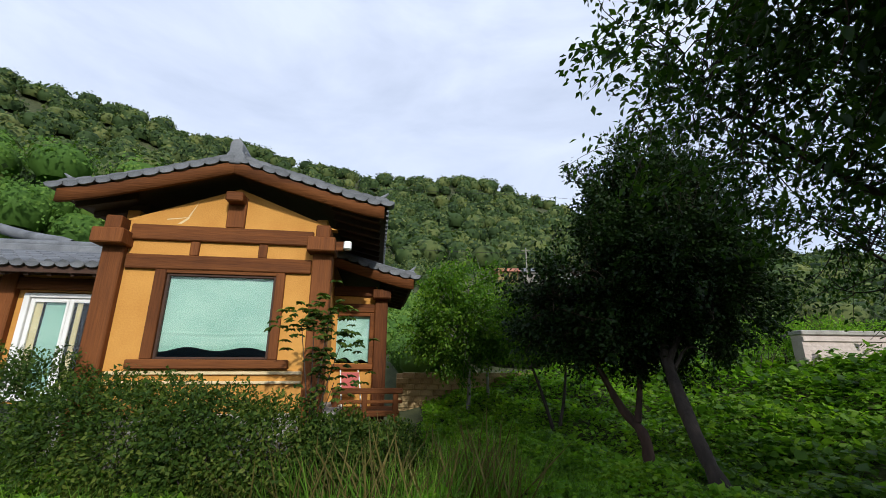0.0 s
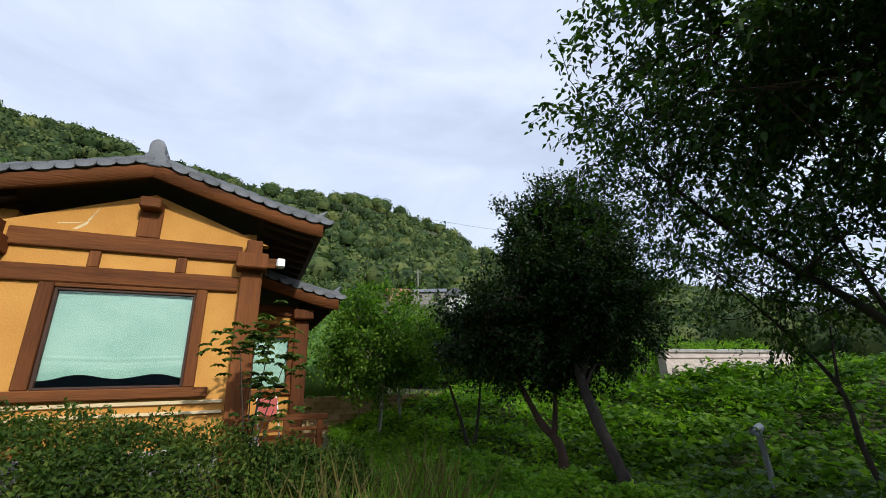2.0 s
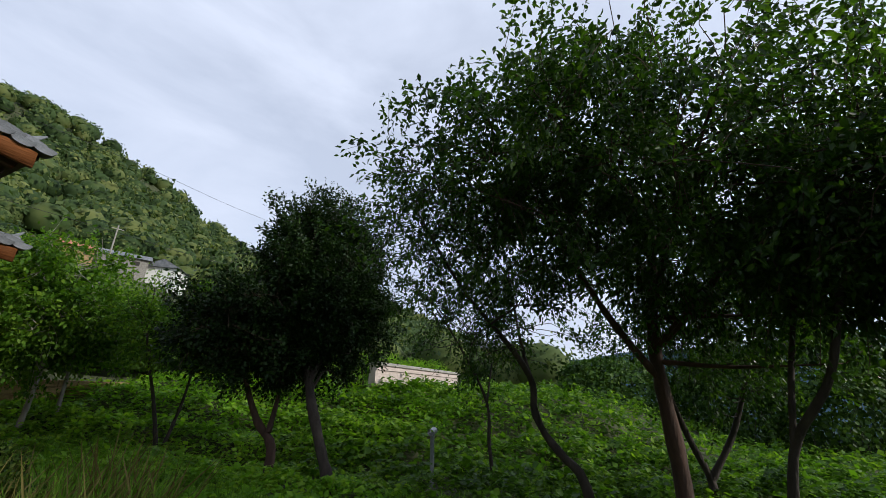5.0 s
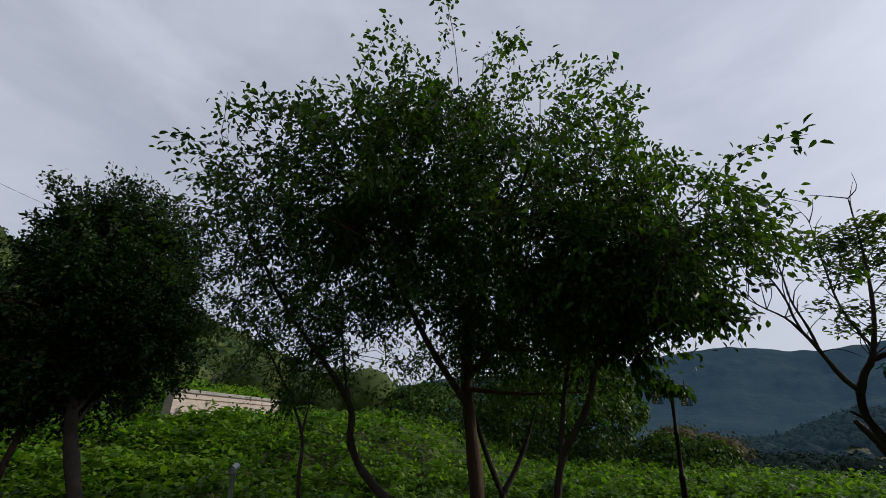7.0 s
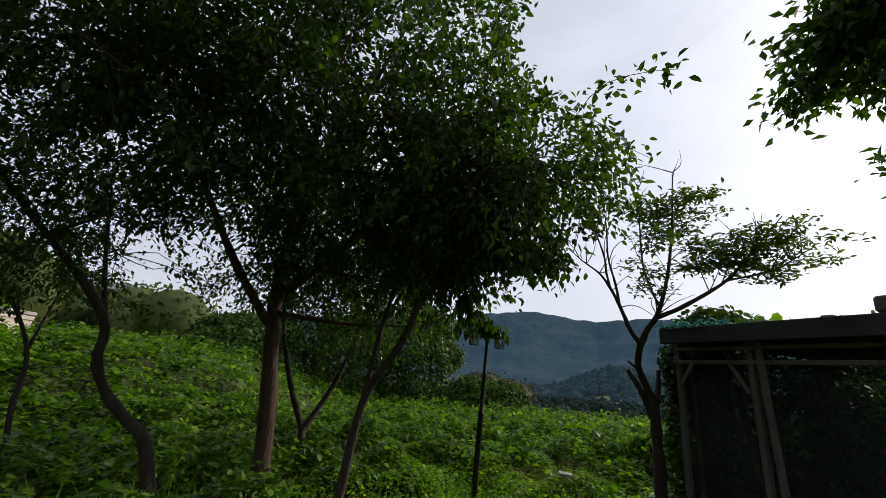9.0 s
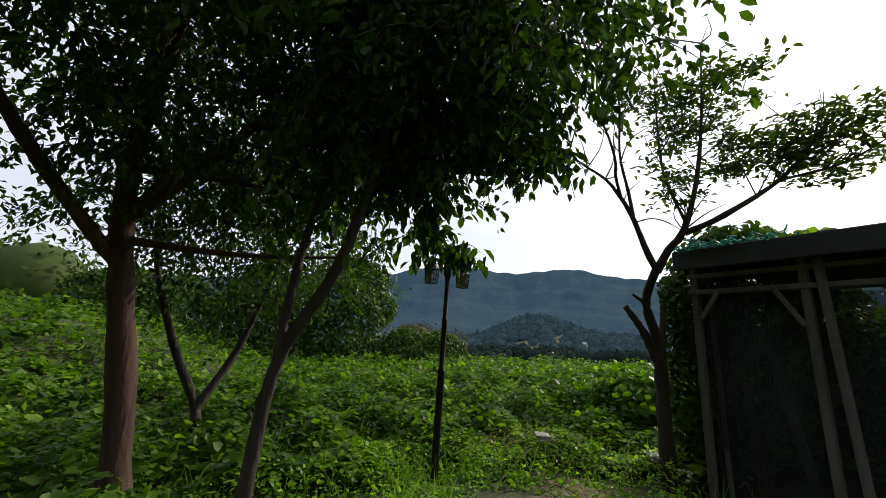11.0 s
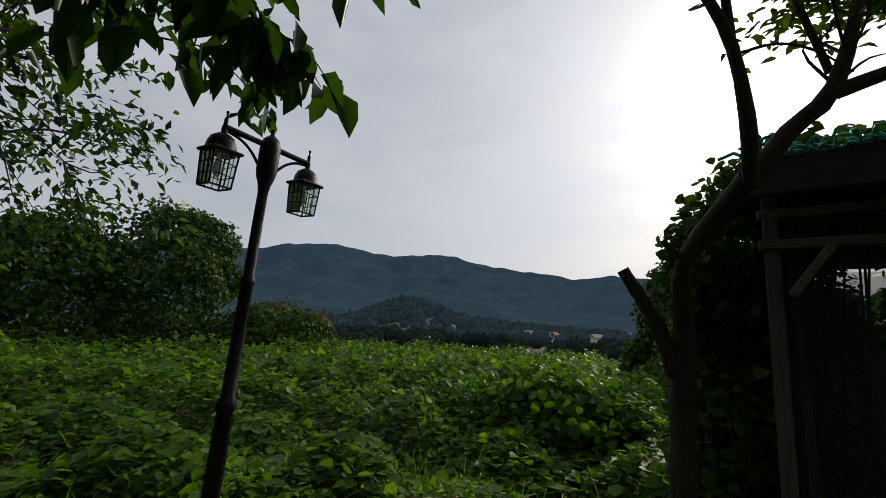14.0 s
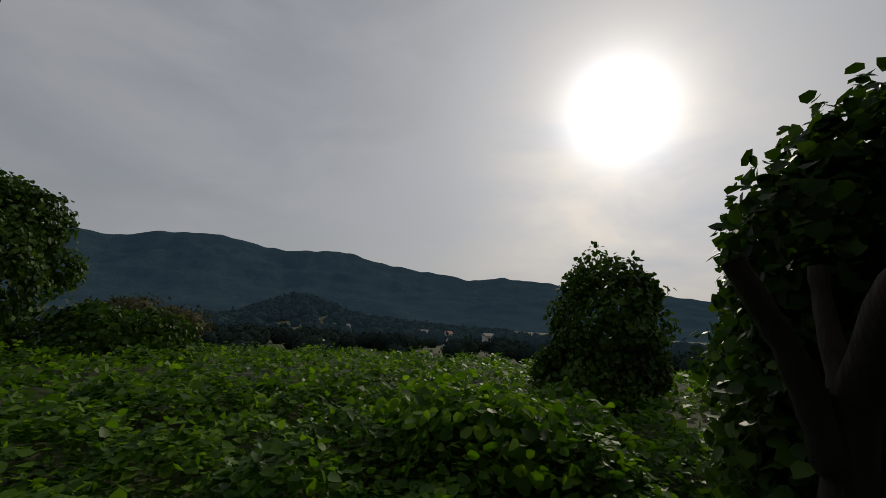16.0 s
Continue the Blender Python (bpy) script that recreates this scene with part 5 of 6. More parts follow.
x, y = field(22000, 2.6, 7.5, -4.5, 5.5, lambda x, y: (path_gap(x, y) > 0.4) & ~((x < 4.3) & (y < -3.8)), (4.5, -2.2), 3.0)
carpet("weed_carpet", x, y, 0.34 * smoothstep(0.2, 1.5, path_gap(x, y)) + 0.03, 0.05, 0.6, LEAF_BRIGHT, "small-leaved weeds among the vines", SMALL, 0.6, "weeds")


x, y = field(26000, -6.5, 3.2, -5.5, 4.2, lambda x, y: ~((x > 0.6) & (y < -3.6)), (0, 0), 9.0)
carpet("weed_carpet", x, y, 0.10 + 0 * x, 0.055, 0.65, LEAF_BRIGHT, "trodden low weeds along the walk", SMALL, 0.4, "weeds")


def dead_stems():
    paths = []
    for _ in range(46):
        c = np.array([5.3 + rng.normal() * 0.7, -3.0 + rng.normal() * 0.5, 0.0]); c[2] = zg(c[0], c[1]) + 0.30
        d = rng.normal(size=3) * np.array([0.25, 0.25, 0.03])
        paths.append((smooth_path([c - d, c + np.array([0, 0, 0.07]), c + d * 0.8 + np.array([0, 0, 0.03])], 7), np.linspace(0.004, 0.002, 7)))
    v, q = tubes(paths, 4)
    tagged(quads_object("dead_stems", v, q, STRAW, None, "dry brown stems lying over the weeds"), category="stems", kind="stuff")


dead_stems()


def blades(name, x, y, tall, mat, label, lean=0.35):
    P = np.stack([x, y, ground_z(x, y)], -1)
    D = np.array([0, 0, 1.0]) + rng.normal(size=P.shape) * lean * np.array([1.4, 1.4, 0.3])
    N = rng.normal(size=P.shape)
    blade = np.array([[0, 0.2, 0], [0.30, 0.5, 0.004], [0.68, 0.42, 0.006], [1, 0, 0], [0.68, -0.42, 0.006], [0.30, -0.5, 0.004]])
    return tagged(leaves_object(name, P, D, N, tall * rng.uniform(0.5, 1.25, len(P)), 0.02, mat, None, blade, label), category="grass", kind="stuff")


x, y = field(7000, -6, 6.5, 3.0, 11, lambda x, y: ~((x < -0.6) & (y > 6.6)) & (x < 2.0), (0.8, 5), 3.5)
blades("grass", x, y, 0.42, GRASS, "uncut green grass in the garden")
x, y = field(5000, -0.5, 6.5, 4.0, 12, lambda x, y: x + 0.25 * y < 6.0)
blades("grass", x, y, 0.2, GRASS, "green grass under the maples", 0.5)
x, y = field(1100, -1.9, 0.8, 4.8, 6.6)
blades("tall_grass", x, y, 0.66, GRASS, "tall green grass beside the house", 0.28)
x, y = field(520, -2.1, 0.9, 4.8, 6.6)
blades("dry_grass", x, y, 0.9, STRAW, "dry yellowish grass stems", 0.3)
x, y = field(1500, 3.2, 7, -4.2, 4.0, lambda x, y: (path_gap(x, y) > 0.5), (4.5, -1), 3.0)
blades("grass", x, y, 0.36, GRASS, "grass among the vines")


def bush(name, lobes, n, leaf, width, mat, label, category="bush", shape=OVAL, stems=True, drape=0.0, depth=0.35, core=True):
    b = new(name)
    base = np.array([lobes[0][0][0], lobes[0][0][1], zg(lobes[0][0][0], lobes[0][0][1])]); b.location = base
    tagged(b, label, category)
    vol = np.array([l[1][0] * l[1][2] for l in lobes]); pick = rng.choice(len(lobes), n, p=vol / vol.sum())
    c = np.array([l[0] for l in lobes])[pick]; r = np.array([l[1] for l in lobes])[pick]
    d = unit(rng.normal(size=(n, 3)))
    bump = 1 + 0.12 * np.sin(d[:, 0] * 9 + pick * 2) * np.sin(d[:, 1] * 8 + pick) + 0.09 * np.sin(d[:, 2] * 13 + d[:, 0] * 6)
    P = c + d * r * (bump * (1 - depth * rng.uniform(0, 1, n) ** 1.5))[:, None] + rng.normal(size=(n, 3)) * leaf * 0.3
    inside = np.zeros(n, bool)
    for lc, lr in lobes:
        inside |= (((P - np.array(lc)) / np.array(lr)) ** 2).sum(1) < 0.45
    keep = ~inside & (P[:, 2] > ground_z(P[:, 0], P[:, 1]) + 0.01)
    P, d = P[keep], d[keep]
    N = d + np.array([0, 0, 0.5]) + rng.normal(size=P.shape) * 0.45
    D = d * (0.6 if not drape else 0.2) + rng.normal(size=P.shape) * 0.6 + np.array([0, 0, -drape])
    tagged(leaves_object("foliage", P - base, D, N, leaf * rng.uniform(0.6, 1.3, len(P)), width, mat, b, shape), kind="stuff")
    if stems:
        paths = []
        for i in range(min(60, 10 * len(lobes))):
            lc, lr = lobes[i % len(lobes)]
            a = np.array([lc[0] + rng.normal() * 0.15, lc[1] + rng.normal() * 0.15, zg(lc[0], lc[1]) - 0.03])
            e = np.array(lc) + unit(rng.normal(size=(1, 3)))[0] * np.array(lr) * 0.8; e[2] = max(e[2], a[2] + 0.15)
            p = smooth_path([a, (a + e) / 2 + rng.normal(size=3) * 0.05, e], 7)
            paths.append((p - base, np.linspace(0.012, 0.004, 7)))
        v, q = tubes(paths, 5)
        tagged(quads_object("undergrowth", v, q, BARK, b, smooth=True), kind="stuff")
    return b


for lobes in ([((-5.7, 6.2, 0.8), (0.95, 0.75, 1.0)), ((-6.7, 6.3, 0.85), (0.9, 0.75, 1.05))],
              [((-4.4, 5.75, 0.72), (0.9, 0.8, 0.80)), ((-3.6, 5.6, 0.70), (0.85, 0.75, 0.78))],
              [((-2.8, 5.5, 0.65), (0.85, 0.75, 0.72)), ((-2.1, 5.45, 0.55), (0.75, 0.7, 0.68))],
              [((-1.35, 5.75, 0.45), (0.6, 0.55, 0.58)), ((-0.7, 6.0, 0.4), (0.5, 0.5, 0.5))]):
    tagged(bush("hedge_bush", lobes, 19000, 0.062, 0.52, LEAF_HEDGE, "green small-leaved garden bush before the house", shape=SMALL), group="bushes before the house")
def ragged(lobes, n, lo, hi):
    """Adds small lobes over the outside of large ones, for an uneven outline."""
    out = list(lobes)
    for _ in range(n):
        c, r = lobes[rng.integers(0, len(lobes))]
        d = unit(rng.normal(size=(1, 3)))[0]; d[2] = abs(d[2]) * 0.9 - 0.1
        s = rng.uniform(lo, hi)
        out.append((tuple(np.array(c) + d * np.array(r) * 0.92), (s, s, s * rng.uniform(0.7, 1.2))))
    return out


bush("vine_thicket", ragged([((21, -1.7, 2.2), (2.1, 2.2, 2.75)), ((20.9, 1.4, 1.7), (2.2, 2.1, 2.5)), ((19.7, 5.6, 1.5), (2.8, 2.8, 2.1)), ((20.4, -5.2, 0.45), (2.0, 1.9, 0.95))], 46, 0.35, 0.9), 62000, 0.13, 0.9, LEAF_THICKET,
     "trees smothered in hanging vines", "thicket", ROUND, True, 0.8, 0.5)
for k in range(4):
    tagged(bush("wall_bush", [((7.4 + k * 1.6, 9.95 + k * 0.22, 2.3), (0.85, 0.35, 0.42 + 0.08 * (k % 2))), ((8.1 + k * 1.6, 10.05 + k * 0.22, 2.25), (0.7, 0.35, 0.40))], 2600, 0.07, 0.35, LEAF_BRIGHT, "yellow-green bush behind the boundary wall"), group="bushes behind the wall")
bush("vine_column", ragged([((8.1, -11.6, 1.5), (1.2, 1.2, 1.75)), ((8.25, -11.5, 0.6), (1.25, 1.25, 1.3))], 14, 0.2, 0.42), 17000, 0.10, 0.9, LEAF_THICKET, "dead tree trunk thickly covered in vine", "thicket", ROUND, False, 0.8)
bush("vine_mound", [((7.0, -5.9, 0.45), (1.0, 0.9, 0.45)), ((7.9, -6.3, 0.4), (0.9, 0.9, 0.45))], 3200, 0.11, 0.95, LEAF_VINE, "low mound of vine leaves", "vines", ROUND, True, 0.2)
bush("vine_mound", [((4.52, -4.5, 1.0), (0.32, 0.42, 1.0)), ((4.48, -4.45, 1.9), (0.34, 0.40, 0.47)), ((4.15, -4.5, 2.33), (0.42, 0.34, 0.26)), ((4.65, -5.5, 1.2), (0.42, 1.0, 1.2)), ((4.7, -6.5, 1.0), (0.5, 0.9, 1.1))], 21000, 0.058, 0.95, LEAF_THICKET, "vine climbing over the shed's end", "vines", ROUND, True, 0.5)


def corner_shrub():
    t = new("fig_shrub"); t.location = (-1.7, 5.75, 0)
    tagged(t, "tall thin shrub with lobed leaves before the house's corner", "shrub")
    o = np.array(t.location)
    tops = [(-1.55, 5.8, 2.35), (-1.9, 5.7, 2.15), (-1.35, 5.8, 2.0), (-1.6, 5.75, 1.7), (-1.45, 5.85, 1.4), (-1.75, 5.75, 2.3)]
    paths, P, D, N = [], [], [], []
    for e in tops:
        e = np.array(e)
        p = smooth_path([o, o + (e - o) * np.array([0.25, 0.3, 0.5]), e], 10)
        paths.append((p - o, np.linspace(0.014, 0.005, 10)))
        for _ in range(30):
            c = e + rng.normal(size=3) * np.array([0.17, 0.13, 0.11])
            a0 = rng.uniform(0, 6.28)
            for k in range(5):
                a = a0 + (k - 2) * 0.6
                P.append(c); D.append((math.cos(a), math.sin(a), -0.25)); N.append((rng.normal() * 0.25, rng.normal() * 0.25 - 0.25, 1))
    v, q = tubes(paths, 6)
    quads_object("stem", v, q, BARK, t, smooth=True)
    P = np.array(P)
    tagged(leaves_object("foliage", P - o, np.array(D), np.array(N), 0.105 * rng.uniform(0.7, 1.2, len(P)), 0.55, LEAF_HEDGE, t), kind="stuff")


corner_shrub()


def tall_shrub():
    t = new("leafy_shrub"); t.location = (-2.62, 1.78, 0.0)
    tagged(t, "tall leafy shrub with broad green leaves beside the walk", "shrub")
    o = np.array(t.location)
    P, D = [], []
    for e in ((-2.36, 1.80, 1.98), (-2.40, 1.86, 1.80), (-2.55, 1.75, 2.1), (-2.75, 1.85, 1.9), (-2.5, 1.7, 1.55)):
        p = smooth_path([tuple(o), tuple(o + (np.array(e) - o) * np.array([0.3, 0.3, 0.6])), e], 12)
        v, q = tubes([(p - o, np.linspace(0.012, 0.004, 12))], 6)
        quads_object("stem", v, q, BARK, t, smooth=True)
        for _ in range(26):
            P.append(p[rng.integers(7, 12)] + rng.normal(size=3) * np.array([0.06, 0.06, 0.05])); D.append((rng.normal(), rng.normal(), -0.5))
    P, D = np.array(P), np.array(D)
    tagged(leaves_object("foliage", P - o, D, np.array([0, 0, 1.0]) + rng.normal(size=P.shape) * 0.35, 0.095 * rng.uniform(0.7, 1.2, len(P)), 0.55, LEAF_HEDGE, t), kind="stuff")


tall_shrub()


# ---- garden lamp ----
def lathe(prof, sides=12):
    return tubes([([(0, 0, z) for _, z in prof], [r * 0.86 for r, _ in prof])], sides)


def garden_lamp():
    g = new("street_lamp")
    lean = Vector((0, 0, 1)).rotation_difference(Vector((-0.07, -0.09, 2.33)))
    g.matrix_world = Matrix.Translation((5.472, -1.888, 0.0)) @ lean.to_matrix().to_4x4() @ Matrix.Rotation(math.atan2(-0.92, 0.42), 4, "Z")
    tagged(g, "black iron garden lamp post with two lanterns", "lamp")
    v, q = lathe([(0.05, -0.1), (0.046, 0.5), (0.042, 1.04), (0.049, 1.05), (0.049, 1.08), (0.035, 1.10), (0.032, 1.585), (0.038, 1.595), (0.038, 1.615), (0.029, 1.63), (0.027, 2.02), (0.034, 2.06), (0.05, 2.10), (0.056, 2.13), (0.056, 2.24), (0.046, 2.28), (0.03, 2.295), (0.010, 2.31), (0.017, 2.33), (0.008, 2.35), (0.003, 2.39)])
    quads_object("pole", v, q, METAL, g, smooth=True)
    for s in (-1, 1):
        arm = new("arm"); arm.parent = g
        v, q = tubes([([(s * 0.04, 0, 2.25), (s * 0.223, 0, 2.25)], [0.014, 0.014]), (smooth_path([(s * 0.045, 0, 2.14), (s * 0.09, 0, 2.19), (s * 0.15, 0, 2.225), (s * 0.21, 0, 2.235)], 8), [0.007] * 8)], 8)
        quads_object("bracket", v, q, METAL, arm, smooth=True)
        lan = new("lantern"); lan.parent = g; lan.location = (s * 0.227, 0, 2.225); lan.scale = (0.65, 0.65, 0.74)
        v, q = lathe([(0.012, 0.13), (0.006, 0.10), (0.016, 0.08), (0.016, 0.05), (0.024, 0.03), (0.024, -0.005), (0.05, -0.015), (0.085, -0.035), (0.105, -0.07), (0.112, -0.10), (0.122, -0.125)], 10)
        quads_object("cap", v, q, METAL, lan, smooth=True)
        top, bot, w0, w1 = -0.125, -0.33, 0.083, 0.072
        bm = bmesh.new()
        box_bm(-0.105, 0.105, -0.105, 0.105, top - 0.004, top + 0.014, 0.006, bm)
        part("roof_plate", bm, METAL, lan)
        def edge(a, b, w=0.007):
            bar("bar", a, b, w, w, METAL, lan, bevel=0)
        cs = [(-1, -1), (1, -1), (1, 1), (-1, 1)]
        for i in range(4):
            a, b = cs[i], cs[(i + 1) % 4]
            edge((a[0] * w0, a[1] * w0, top), (a[0] * w1, a[1] * w1, bot), 0.010)
            edge((a[0] * w1, a[1] * w1, bot), (b[0] * w1, b[1] * w1, bot), 0.010)
            for k in (1, 2):
                f = k / 3
                pa, pb = [(a[j] + (b[j] - a[j]) * f) for j in (0, 1)], None
                edge((pa[0] * w0, pa[1] * w0, top), (pa[0] * w1, pa[1] * w1, bot), 0.005)
                w, z = w0 + (w1 - w0) * f, top + (bot - top) * f
                edge((a[0] * w, a[1] * w, z), (b[0] * w, b[1] * w, z), 0.005)
            quads_object("pane", [(a[0] * w0 * 0.97, a[1] * w0 * 0.97, top), (b[0] * w0 * 0.97, b[1] * w0 * 0.97, top), (b[0] * w1 * 0.97, b[1] * w1 * 0.97, bot), (a[0] * w1 * 0.97, a[1] * w1 * 0.97, bot)], [(0, 1, 2, 3)], LAMP_GLASS, lan).visible_shadow = False
        v, q = lathe([(0.02, -0.13), (0.02, -0.17), (0.03, -0.19), (0.034, -0.22), (0.028, -0.255), (0.008, -0.27)], 10)
        quads_object("bulb", v, q, BULB, lan, smooth=True)


garden_lamp()


# ---- shed ----
def shed():
    s = new("shed")
    a, b = Vector((4.12, -4.01, 0)), Vector((3.34, -4.24, 0))
    s.matrix_world = Matrix.Translation(a) @ Matrix.Rotation(math.atan2(b.y - a.y, b.x - a.x), 4, "Z")
    tagged(s, "rough timber shed hung with black shade net and overgrown with vines", "shed")
    # x runs along the front, y towards the garden
    for x, lean in ((0.0, 0.0), (0.81, 0.05), (2.5, -0.03), (4.6, 0.02)):
        bar("post", (x + lean, 0, -0.1), (x, 0, 2.14), 0.06, 0.06, OLD_TIMBER, s)
        bar("post", (x + lean, 3.0, -0.1), (x, 3.0, 2.14), 0.06, 0.06, OLD_TIMBER, s)
    bar("post", (0.10, 0.10, -0.1), (0.07, 0.10, 2.0), 0.035, 0.035, OLD_TIMBER, s)
    bar("rail", (-0.05, -0.03, 1.90), (5.0, -0.03, 1.92), 0.035, 0.045, OLD_TIMBER, s)
    bar("rail", (-0.05, -0.02, 2.05), (5.0, -0.02, 2.06), 0.035, 0.04, OLD_TIMBER, s)
    bar("brace", (0.80, -0.06, 1.60), (0.62, -0.06, 1.90), 0.03, 0.035, OLD_TIMBER, s)
    bar("brace", (0.06, -0.06, 1.66), (0.22, -0.06, 1.90), 0.03, 0.035, OLD_TIMBER, s)
    bar("prop", (0.55, 0.5, 0.35), (0.32, 0.5, 1.55), 0.05, 0.07, OLD_TIMBER, s)
    bar("prop", (1.05, -0.08, -0.05), (0.92, -0.05, 2.1), 0.05, 0.05, OLD_TIMBER, s)
    box("roof_sheet", -0.10, 5.4, -0.14, 3.3, 2.16, 2.26, TARP, s, 0.02)
    box("fascia", -0.10, 5.4, -0.19, -0.145, 2.10, 2.28, TARP, s, 0.01)
    box("upper_fascia", 1.9, 5.4, -0.17, 3.0, 2.284, 2.42, OLD_TIMBER, s, 0.02)
    box("back_panel", 0, 5.2, 3.05, 3.09, 0.0, 1.05, TARP, s, 0.01)
    bar("rail", (0, 3.0, 1.08), (5.0, 3.0, 1.08), 0.06, 0.06, OLD_TIMBER, s)
    box("side_panel", 5.22, 5.26, 0.0, 3.04, 0.0, 2.14, TARP, s, 0.01)
    n, m = 40, 14
    xs, zs = np.linspace(0.03, 5.2, n), np.linspace(0.02, 2.1, m)
    X, Z = np.meshgrid(xs, zs, indexing="ij")
    v = np.stack([X, 0.05 + 0.03 * np.sin(X * 6 + Z * 2) + 0.02 * np.sin(Z * 5 + X), Z], -1).reshape(-1, 3)
    i, j = np.meshgrid(np.arange(n - 1), np.arange(m - 1), indexing="ij"); k = i * m + j
    quads_object("shade_net", v, np.stack([k, k + m, k + m + 1, k + 1], -1).reshape(-1, 4), SHADE_NET, s, "hanging black shade net", True)
    xs = np.linspace(0.02, 3.0, n)
    X, Z = np.meshgrid(xs, zs, indexing="ij")
    v = np.stack([0.04 + 0.03 * np.sin(X * 6 + Z * 2), X, Z], -1).reshape(-1, 3)
    quads_object("shade_net", v, np.stack([k, k + m, k + m + 1, k + 1], -1).reshape(-1, 4), SHADE_NET, s, "hanging black shade net", True)
    v[:, 0] += 5.2
    quads_object("shade_net", v, np.stack([k, k + m, k + m + 1, k + 1], -1).reshape(-1, 4), SHADE_NET, s, "hanging black shade net", True)
    v2 = v.copy(); v2[:, 0], v2[:, 1] = v[:, 1] * 1.73, 3.0
    quads_object("shade_net", v2, np.stack([k, k + m, k + m + 1, k + 1], -1).reshape(-1, 4), SHADE_NET, s, "hanging black shade net", True)
    for x, w in ((0.62, 0.09), (0.95, 0.12), (1.5, 0.1)):
        part("roof_weight", box_bm(x, x + w, -0.10, 0.10, 2.262, 2.31, 0.01), STONE, s)
    # crumpled netting along the roof's edge
    paths = []
    for _ in range(230):
        c = np.array([0.7 * rng.uniform() ** 1.7, rng.uniform(-0.18, 0.1), 2.28])
        paths.append((smooth_path(c + np.cumsum(rng.normal(size=(5, 3)) * np.array([0.03, 0.03, 0.014]), axis=0) * np.array([1, 1, 1.6]), 8), np.full(8, 0.008)))
    v, q = tubes(paths, 4)
    v[:, 2] = np.maximum(v[:, 2], 2.262)
    quads_object("roof_netting", v, q, GREEN_NET, s, "crumpled turquoise netting", True)


shed()
bush("vine_screen", [((3.3, -7.3, 1.45), (1.2, 0.35, 1.4)), ((1.4, -8.1, 1.5), (1.3, 0.4, 1.45)), ((-0.4, -8.9, 1.5), (1.2, 0.4, 1.45))], 9500, 0.11, 0.95, LEAF_VINE, "vines growing up behind the shed", "vines", ROUND, True, 0.5)
bush("roof_vine", [((3.9, -4.75, 2.33), (0.55, 0.35, 0.16)), ((2.4, -5.2, 2.33), (0.7, 0.4, 0.14))], 350, 0.09, 0.95, LEAF_VINE, "vine leaves spreading over the shed roof", "vines", ROUND, False, 0.1)


# ---- small things ----
def pipe_post():
    p = new("pipe_post"); p.location = (4.9, 4.68, 0.0)
    p.rotation_euler = (0, radians(-8), radians(20))
    tagged(p, "grey standing pipe with a tee fitting", "pipe")
    v, q = lathe([(0.045, -0.1), (0.045, 0.86), (0.055, 0.87), (0.055, 0.93)], 14)
    quads_object("pipe", v, q, GREY_METAL, p, smooth=True)
    v, q = tubes([([(-0.10, 0, 0.95), (-0.07, 0, 0.95), (0.07, 0, 0.95), (0.10, 0, 0.95)], [0.06, 0.055, 0.055, 0.06])], 14)
    quads_object("tee", v, q, GREY_METAL, p, smooth=True)


pipe_post()


def slab(name, loc, rz, sx, sy, mat, label, tilt=6):
    bm = box_bm(-sx / 2, sx / 2, -sy / 2, sy / 2, -0.02, 0.02, 0.006)
    for v in bm.verts:
        v.co += Vector((rng.normal() * 0.012, rng.normal() * 0.012, rng.normal() * 0.003))
    me = bpy.data.meshes.new(name); bm.to_mesh(me); bm.free(); me.materials.append(mat)
    ob = new(name, me); ob.matrix_world = pose(*loc, tilt, 4, rz)
    return tagged(ob, label, "board")


slab("board", (4.75, -4.05, 0.30), -35, 0.42, 0.20, STONE, "pale broken board lying by the pruned tree")
slab("board", (5.6, -3.2, 0.34), -20, 0.30, 0.16, STONE, "small pale board lying among weeds")


def earth_patch():
    n = 24
    xs, ys = np.linspace(-1.1, 1.1, n), np.linspace(-0.65, 0.65, n)
    X, Y = np.meshgrid(xs, ys, indexing="ij")
    gx, gy = X + 4.2, Y - 3.2
    r = (X / 1.1) ** 2 + (Y / 0.65) ** 2
    Z = ground_z(gx, gy) + 0.03 * (1 - r) + 0.012 * np.sin(gx * 17) * np.sin(gy * 19)
    v = np.stack([gx, gy, Z], -1).reshape(-1, 3)
    i, j = np.meshgrid(np.arange(n - 1), np.arange(n - 1), indexing="ij"); k = i * n + j
    tagged(quads_object("bare_ground", v, np.stack([k, k + n, k + n + 1, k + 1], -1).reshape(-1, 4), EARTH, None, "trodden bare brown earth", True), category="ground", kind="structure")


earth_patch()


def rock():
    bm = bmesh.new()
    bmesh.ops.create_icosphere(bm, subdivisions=3, radius=0.22)
    for v in bm.verts:
        v.co *= 1 + 0.35 * noise.noise(v.co * 6) ; v.co.z *= 0.55; v.co.x *= 1.3
    me = bpy.data.meshes.new("rock"); bm.to_mesh(me); bm.free(); me.materials.append(STONE)
    ob = new("rock", me); ob.location = (-0.72, 5.0, 0.10)
    tagged(ob, "rough grey garden stone in the grass", "rock")


rock()


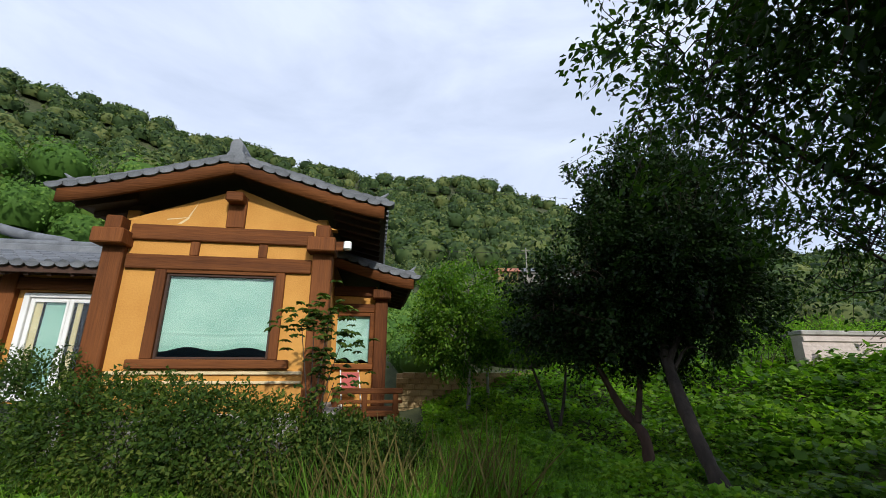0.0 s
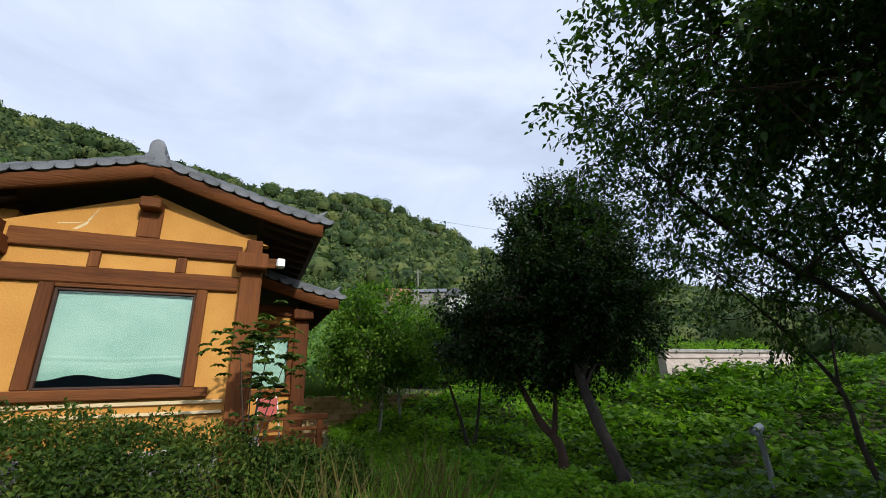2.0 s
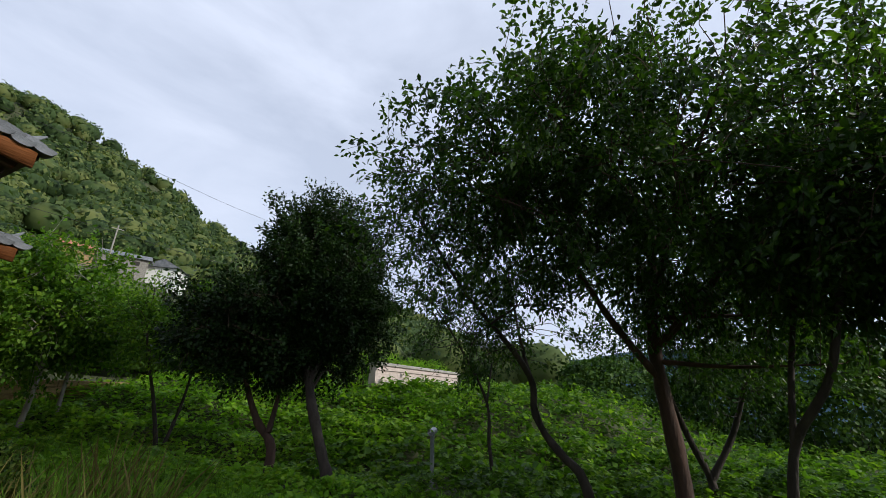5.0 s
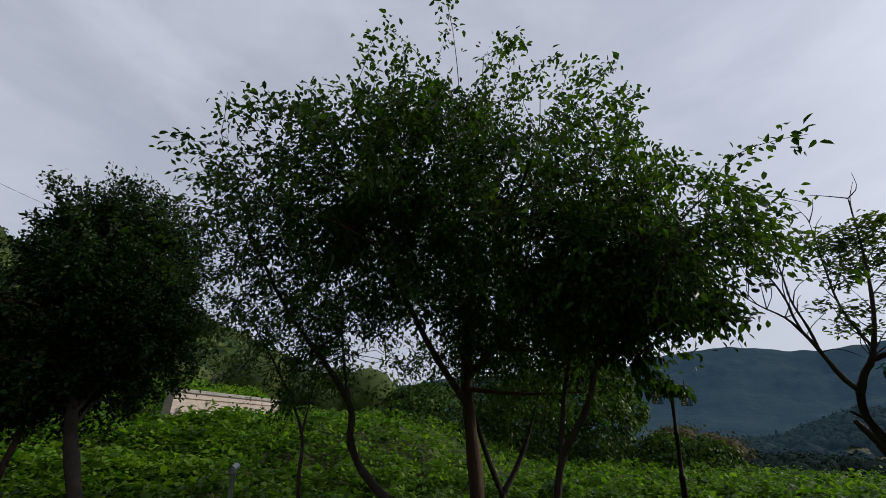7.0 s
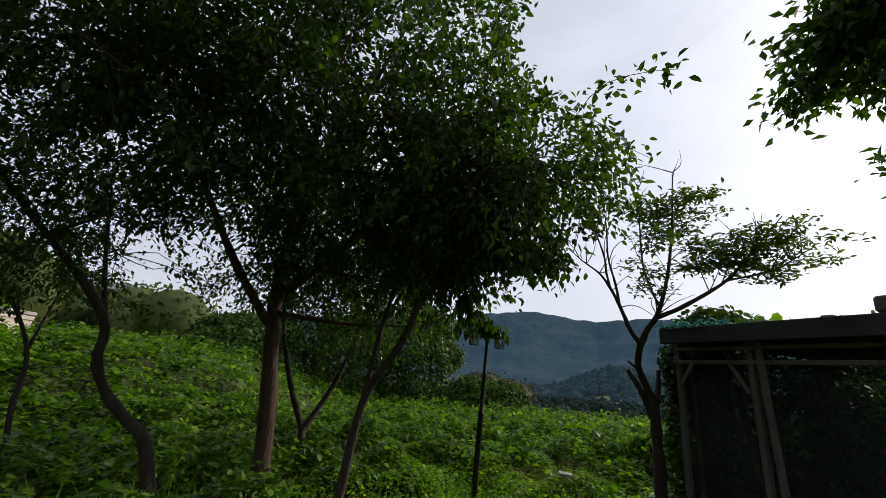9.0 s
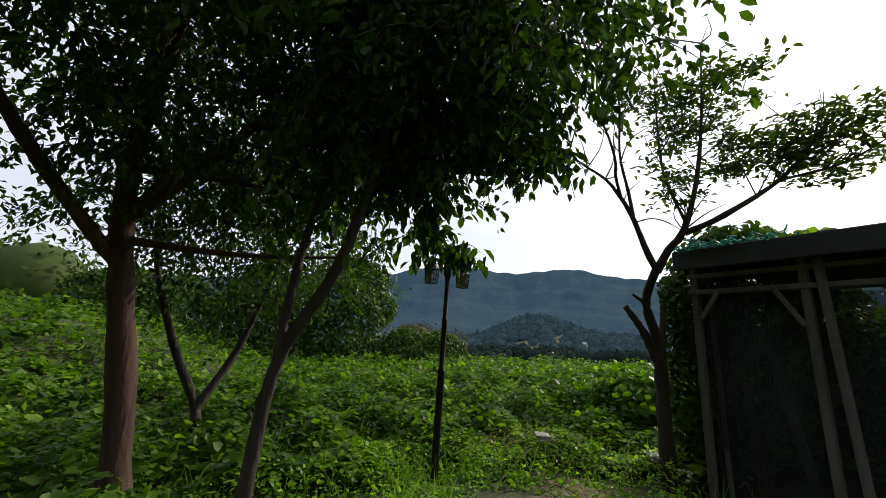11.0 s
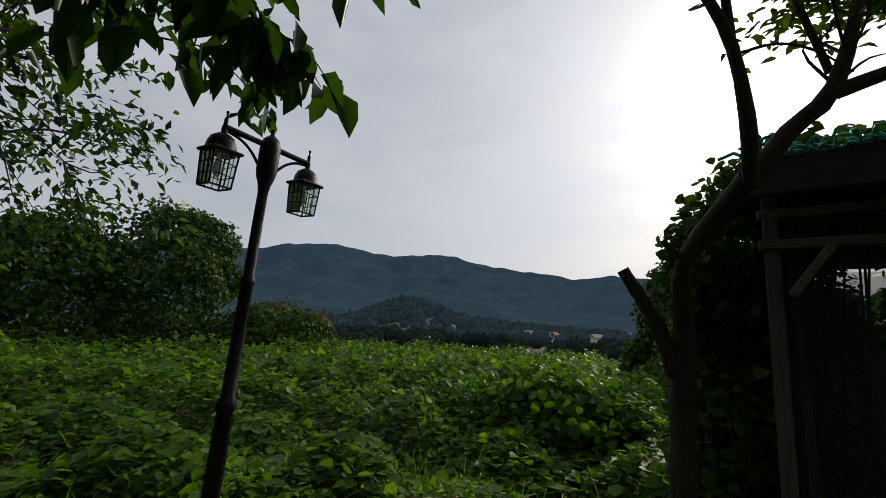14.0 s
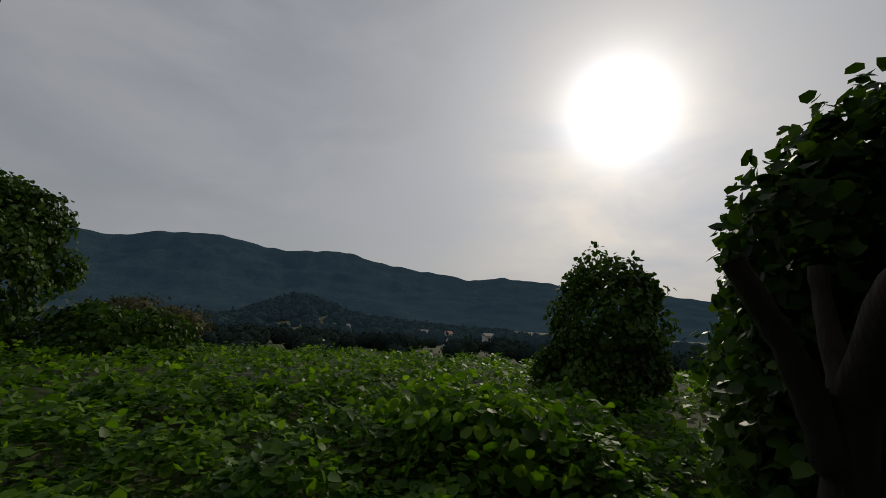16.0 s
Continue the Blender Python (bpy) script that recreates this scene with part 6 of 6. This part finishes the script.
# ---- far houses and poles ----
def far_house(az, r, w, d, h, wall, roofmat, label, turn=0.0, dz=0.0):
    x, y = -r * math.sin(radians(az)), r * math.cos(radians(az))
    o = new("far_house"); o.matrix_world = pose(x, y, zg(x, y) + dz, 0, 0, az + turn)
    tagged(o, label, "house")
    box("wall", -w / 2, w / 2, -d / 2, d / 2, -2, h, wall, o, 0.03)
    bm = bmesh.new()
    e = 0.5
    v = [bm.verts.new(p) for p in ((-w / 2 - e, -d / 2 - e, h), (w / 2 + e, -d / 2 - e, h), (w / 2 + e, d / 2 + e, h), (-w / 2 - e, d / 2 + e, h), (-w / 2 - e, 0, h + d * 0.3), (w / 2 + e, 0, h + d * 0.3))]
    for f in ((0, 1, 5, 4), (2, 3, 4, 5), (0, 4, 3), (1, 2, 5), (3, 2, 1, 0)):
        bm.faces.new([v[i] for i in f])
    part("roof", bm, roofmat, o)
    for k in range(2):
        for s in (-1, 1):
            x0 = -w / 4 + k * w / 2
            box("window", x0 - w * 0.08, x0 + w * 0.08, s * d / 2 - 0.05, s * d / 2 + 0.05, h * 0.35, h * 0.75, INSIDE, o, 0.01)


far_house(-8.8, 86, 4.0, 4, 1.5, BLOCK, ROOF_RED, "small red-roofed house on the slope", 10, 0.2)
far_house(-13.0, 88, 7, 4, 1.8, STONE, TILE, "low grey house with a railing on the slope", 0, 0.6)
far_house(-17.5, 90, 6, 5, 2.4, WALL_WHITE, TILE, "white gabled house on the slope", 70, 0.8)
far_house(-56.5, 30, 2.8, 2.0, 3.0, BLOCK, TILE, "brown house above the boundary wall", 20, -0.4)
for az, r, w, roofmat in ((-124, 175, 7, TILE), (-137.5, 178, 5, ROOF_RED), (-143.5, 185, 6, STONE), (-134.5, 182, 5, TILE)):
    far_house(az, r, w, w * 0.7, 3.0, WALL_WHITE, roofmat, "pale farmhouse far across the valley", 25, 1.0)


def cut_slope():
    n = 16
    A, U = np.meshgrid(np.linspace(-132, -140, n), np.linspace(0, 1, n), indexing="ij")
    r = 172 + 26 * U + 3 * np.sin(A * 3)
    x, y = -r * np.sin(np.radians(A)), r * np.cos(np.radians(A))
    z = ground_z(x, y) + 0.6 + 3.2 * U * np.sin(np.clip((A + 140) / 8, 0, 1) * math.pi) + 0.4 * np.sin(A * 7 + U * 9)
    i, j = np.meshgrid(np.arange(n - 1), np.arange(n - 1), indexing="ij"); k = i * n + j
    tagged(quads_object("cut_slope", np.stack([x, y, z], -1).reshape(-1, 3), np.stack([k, k + n, k + n + 1, k + 1], -1).reshape(-1, 4), RED_EARTH, None, "bare reddish earth bank across the valley", True), category="ground", kind="structure")


cut_slope()


def utility_pole(az, r, low, top):
    x, y = -r * math.sin(radians(az)), r * math.cos(radians(az))
    p = new("utility_pole"); p.location = (x, y, low)
    tagged(p, "concrete utility pole on the slope", "pole")
    v, q = lathe([(0.17, 0), (0.12, top - low)], 8)
    quads_object("pole", v, q, STONE, p, smooth=True)
    bar("crossarm", (-0.9, 0, top - low - 0.6), (0.9, 0, top - low - 0.6), 0.1, 0.1, STONE, p)


utility_pole(-11.6, 82, zg(82 * math.sin(radians(11.6)), 82 * math.cos(radians(11.6))) - 1, 1.6 + 82 * math.tan(radians(15.6)))


def wire(name, keys, radius):
    pts = [(-r * math.sin(radians(a)), r * math.cos(radians(a)), 1.6 + r * math.tan(radians(e))) for a, e, r in keys]
    v, q = tubes([(smooth_path(pts, 30), [radius] * 30)], 4)
    tagged(quads_object(name, v, q, METAL, None, "thin black overhead power cable"), category="cable")


wire("power_cable", ((14, 15.9, 78), (0.5, 15.5, 80), (-11.5, 14.85, 82), (-22.4, 13.7, 88), (-34, 13.2, 98)), 0.035)
wire("power_cable", ((40, 22.3, 70), (16, 23.5, 74), (-11.8, 22.6, 80), (-23, 20.6, 88), (-34, 18.5, 98)), 0.03)
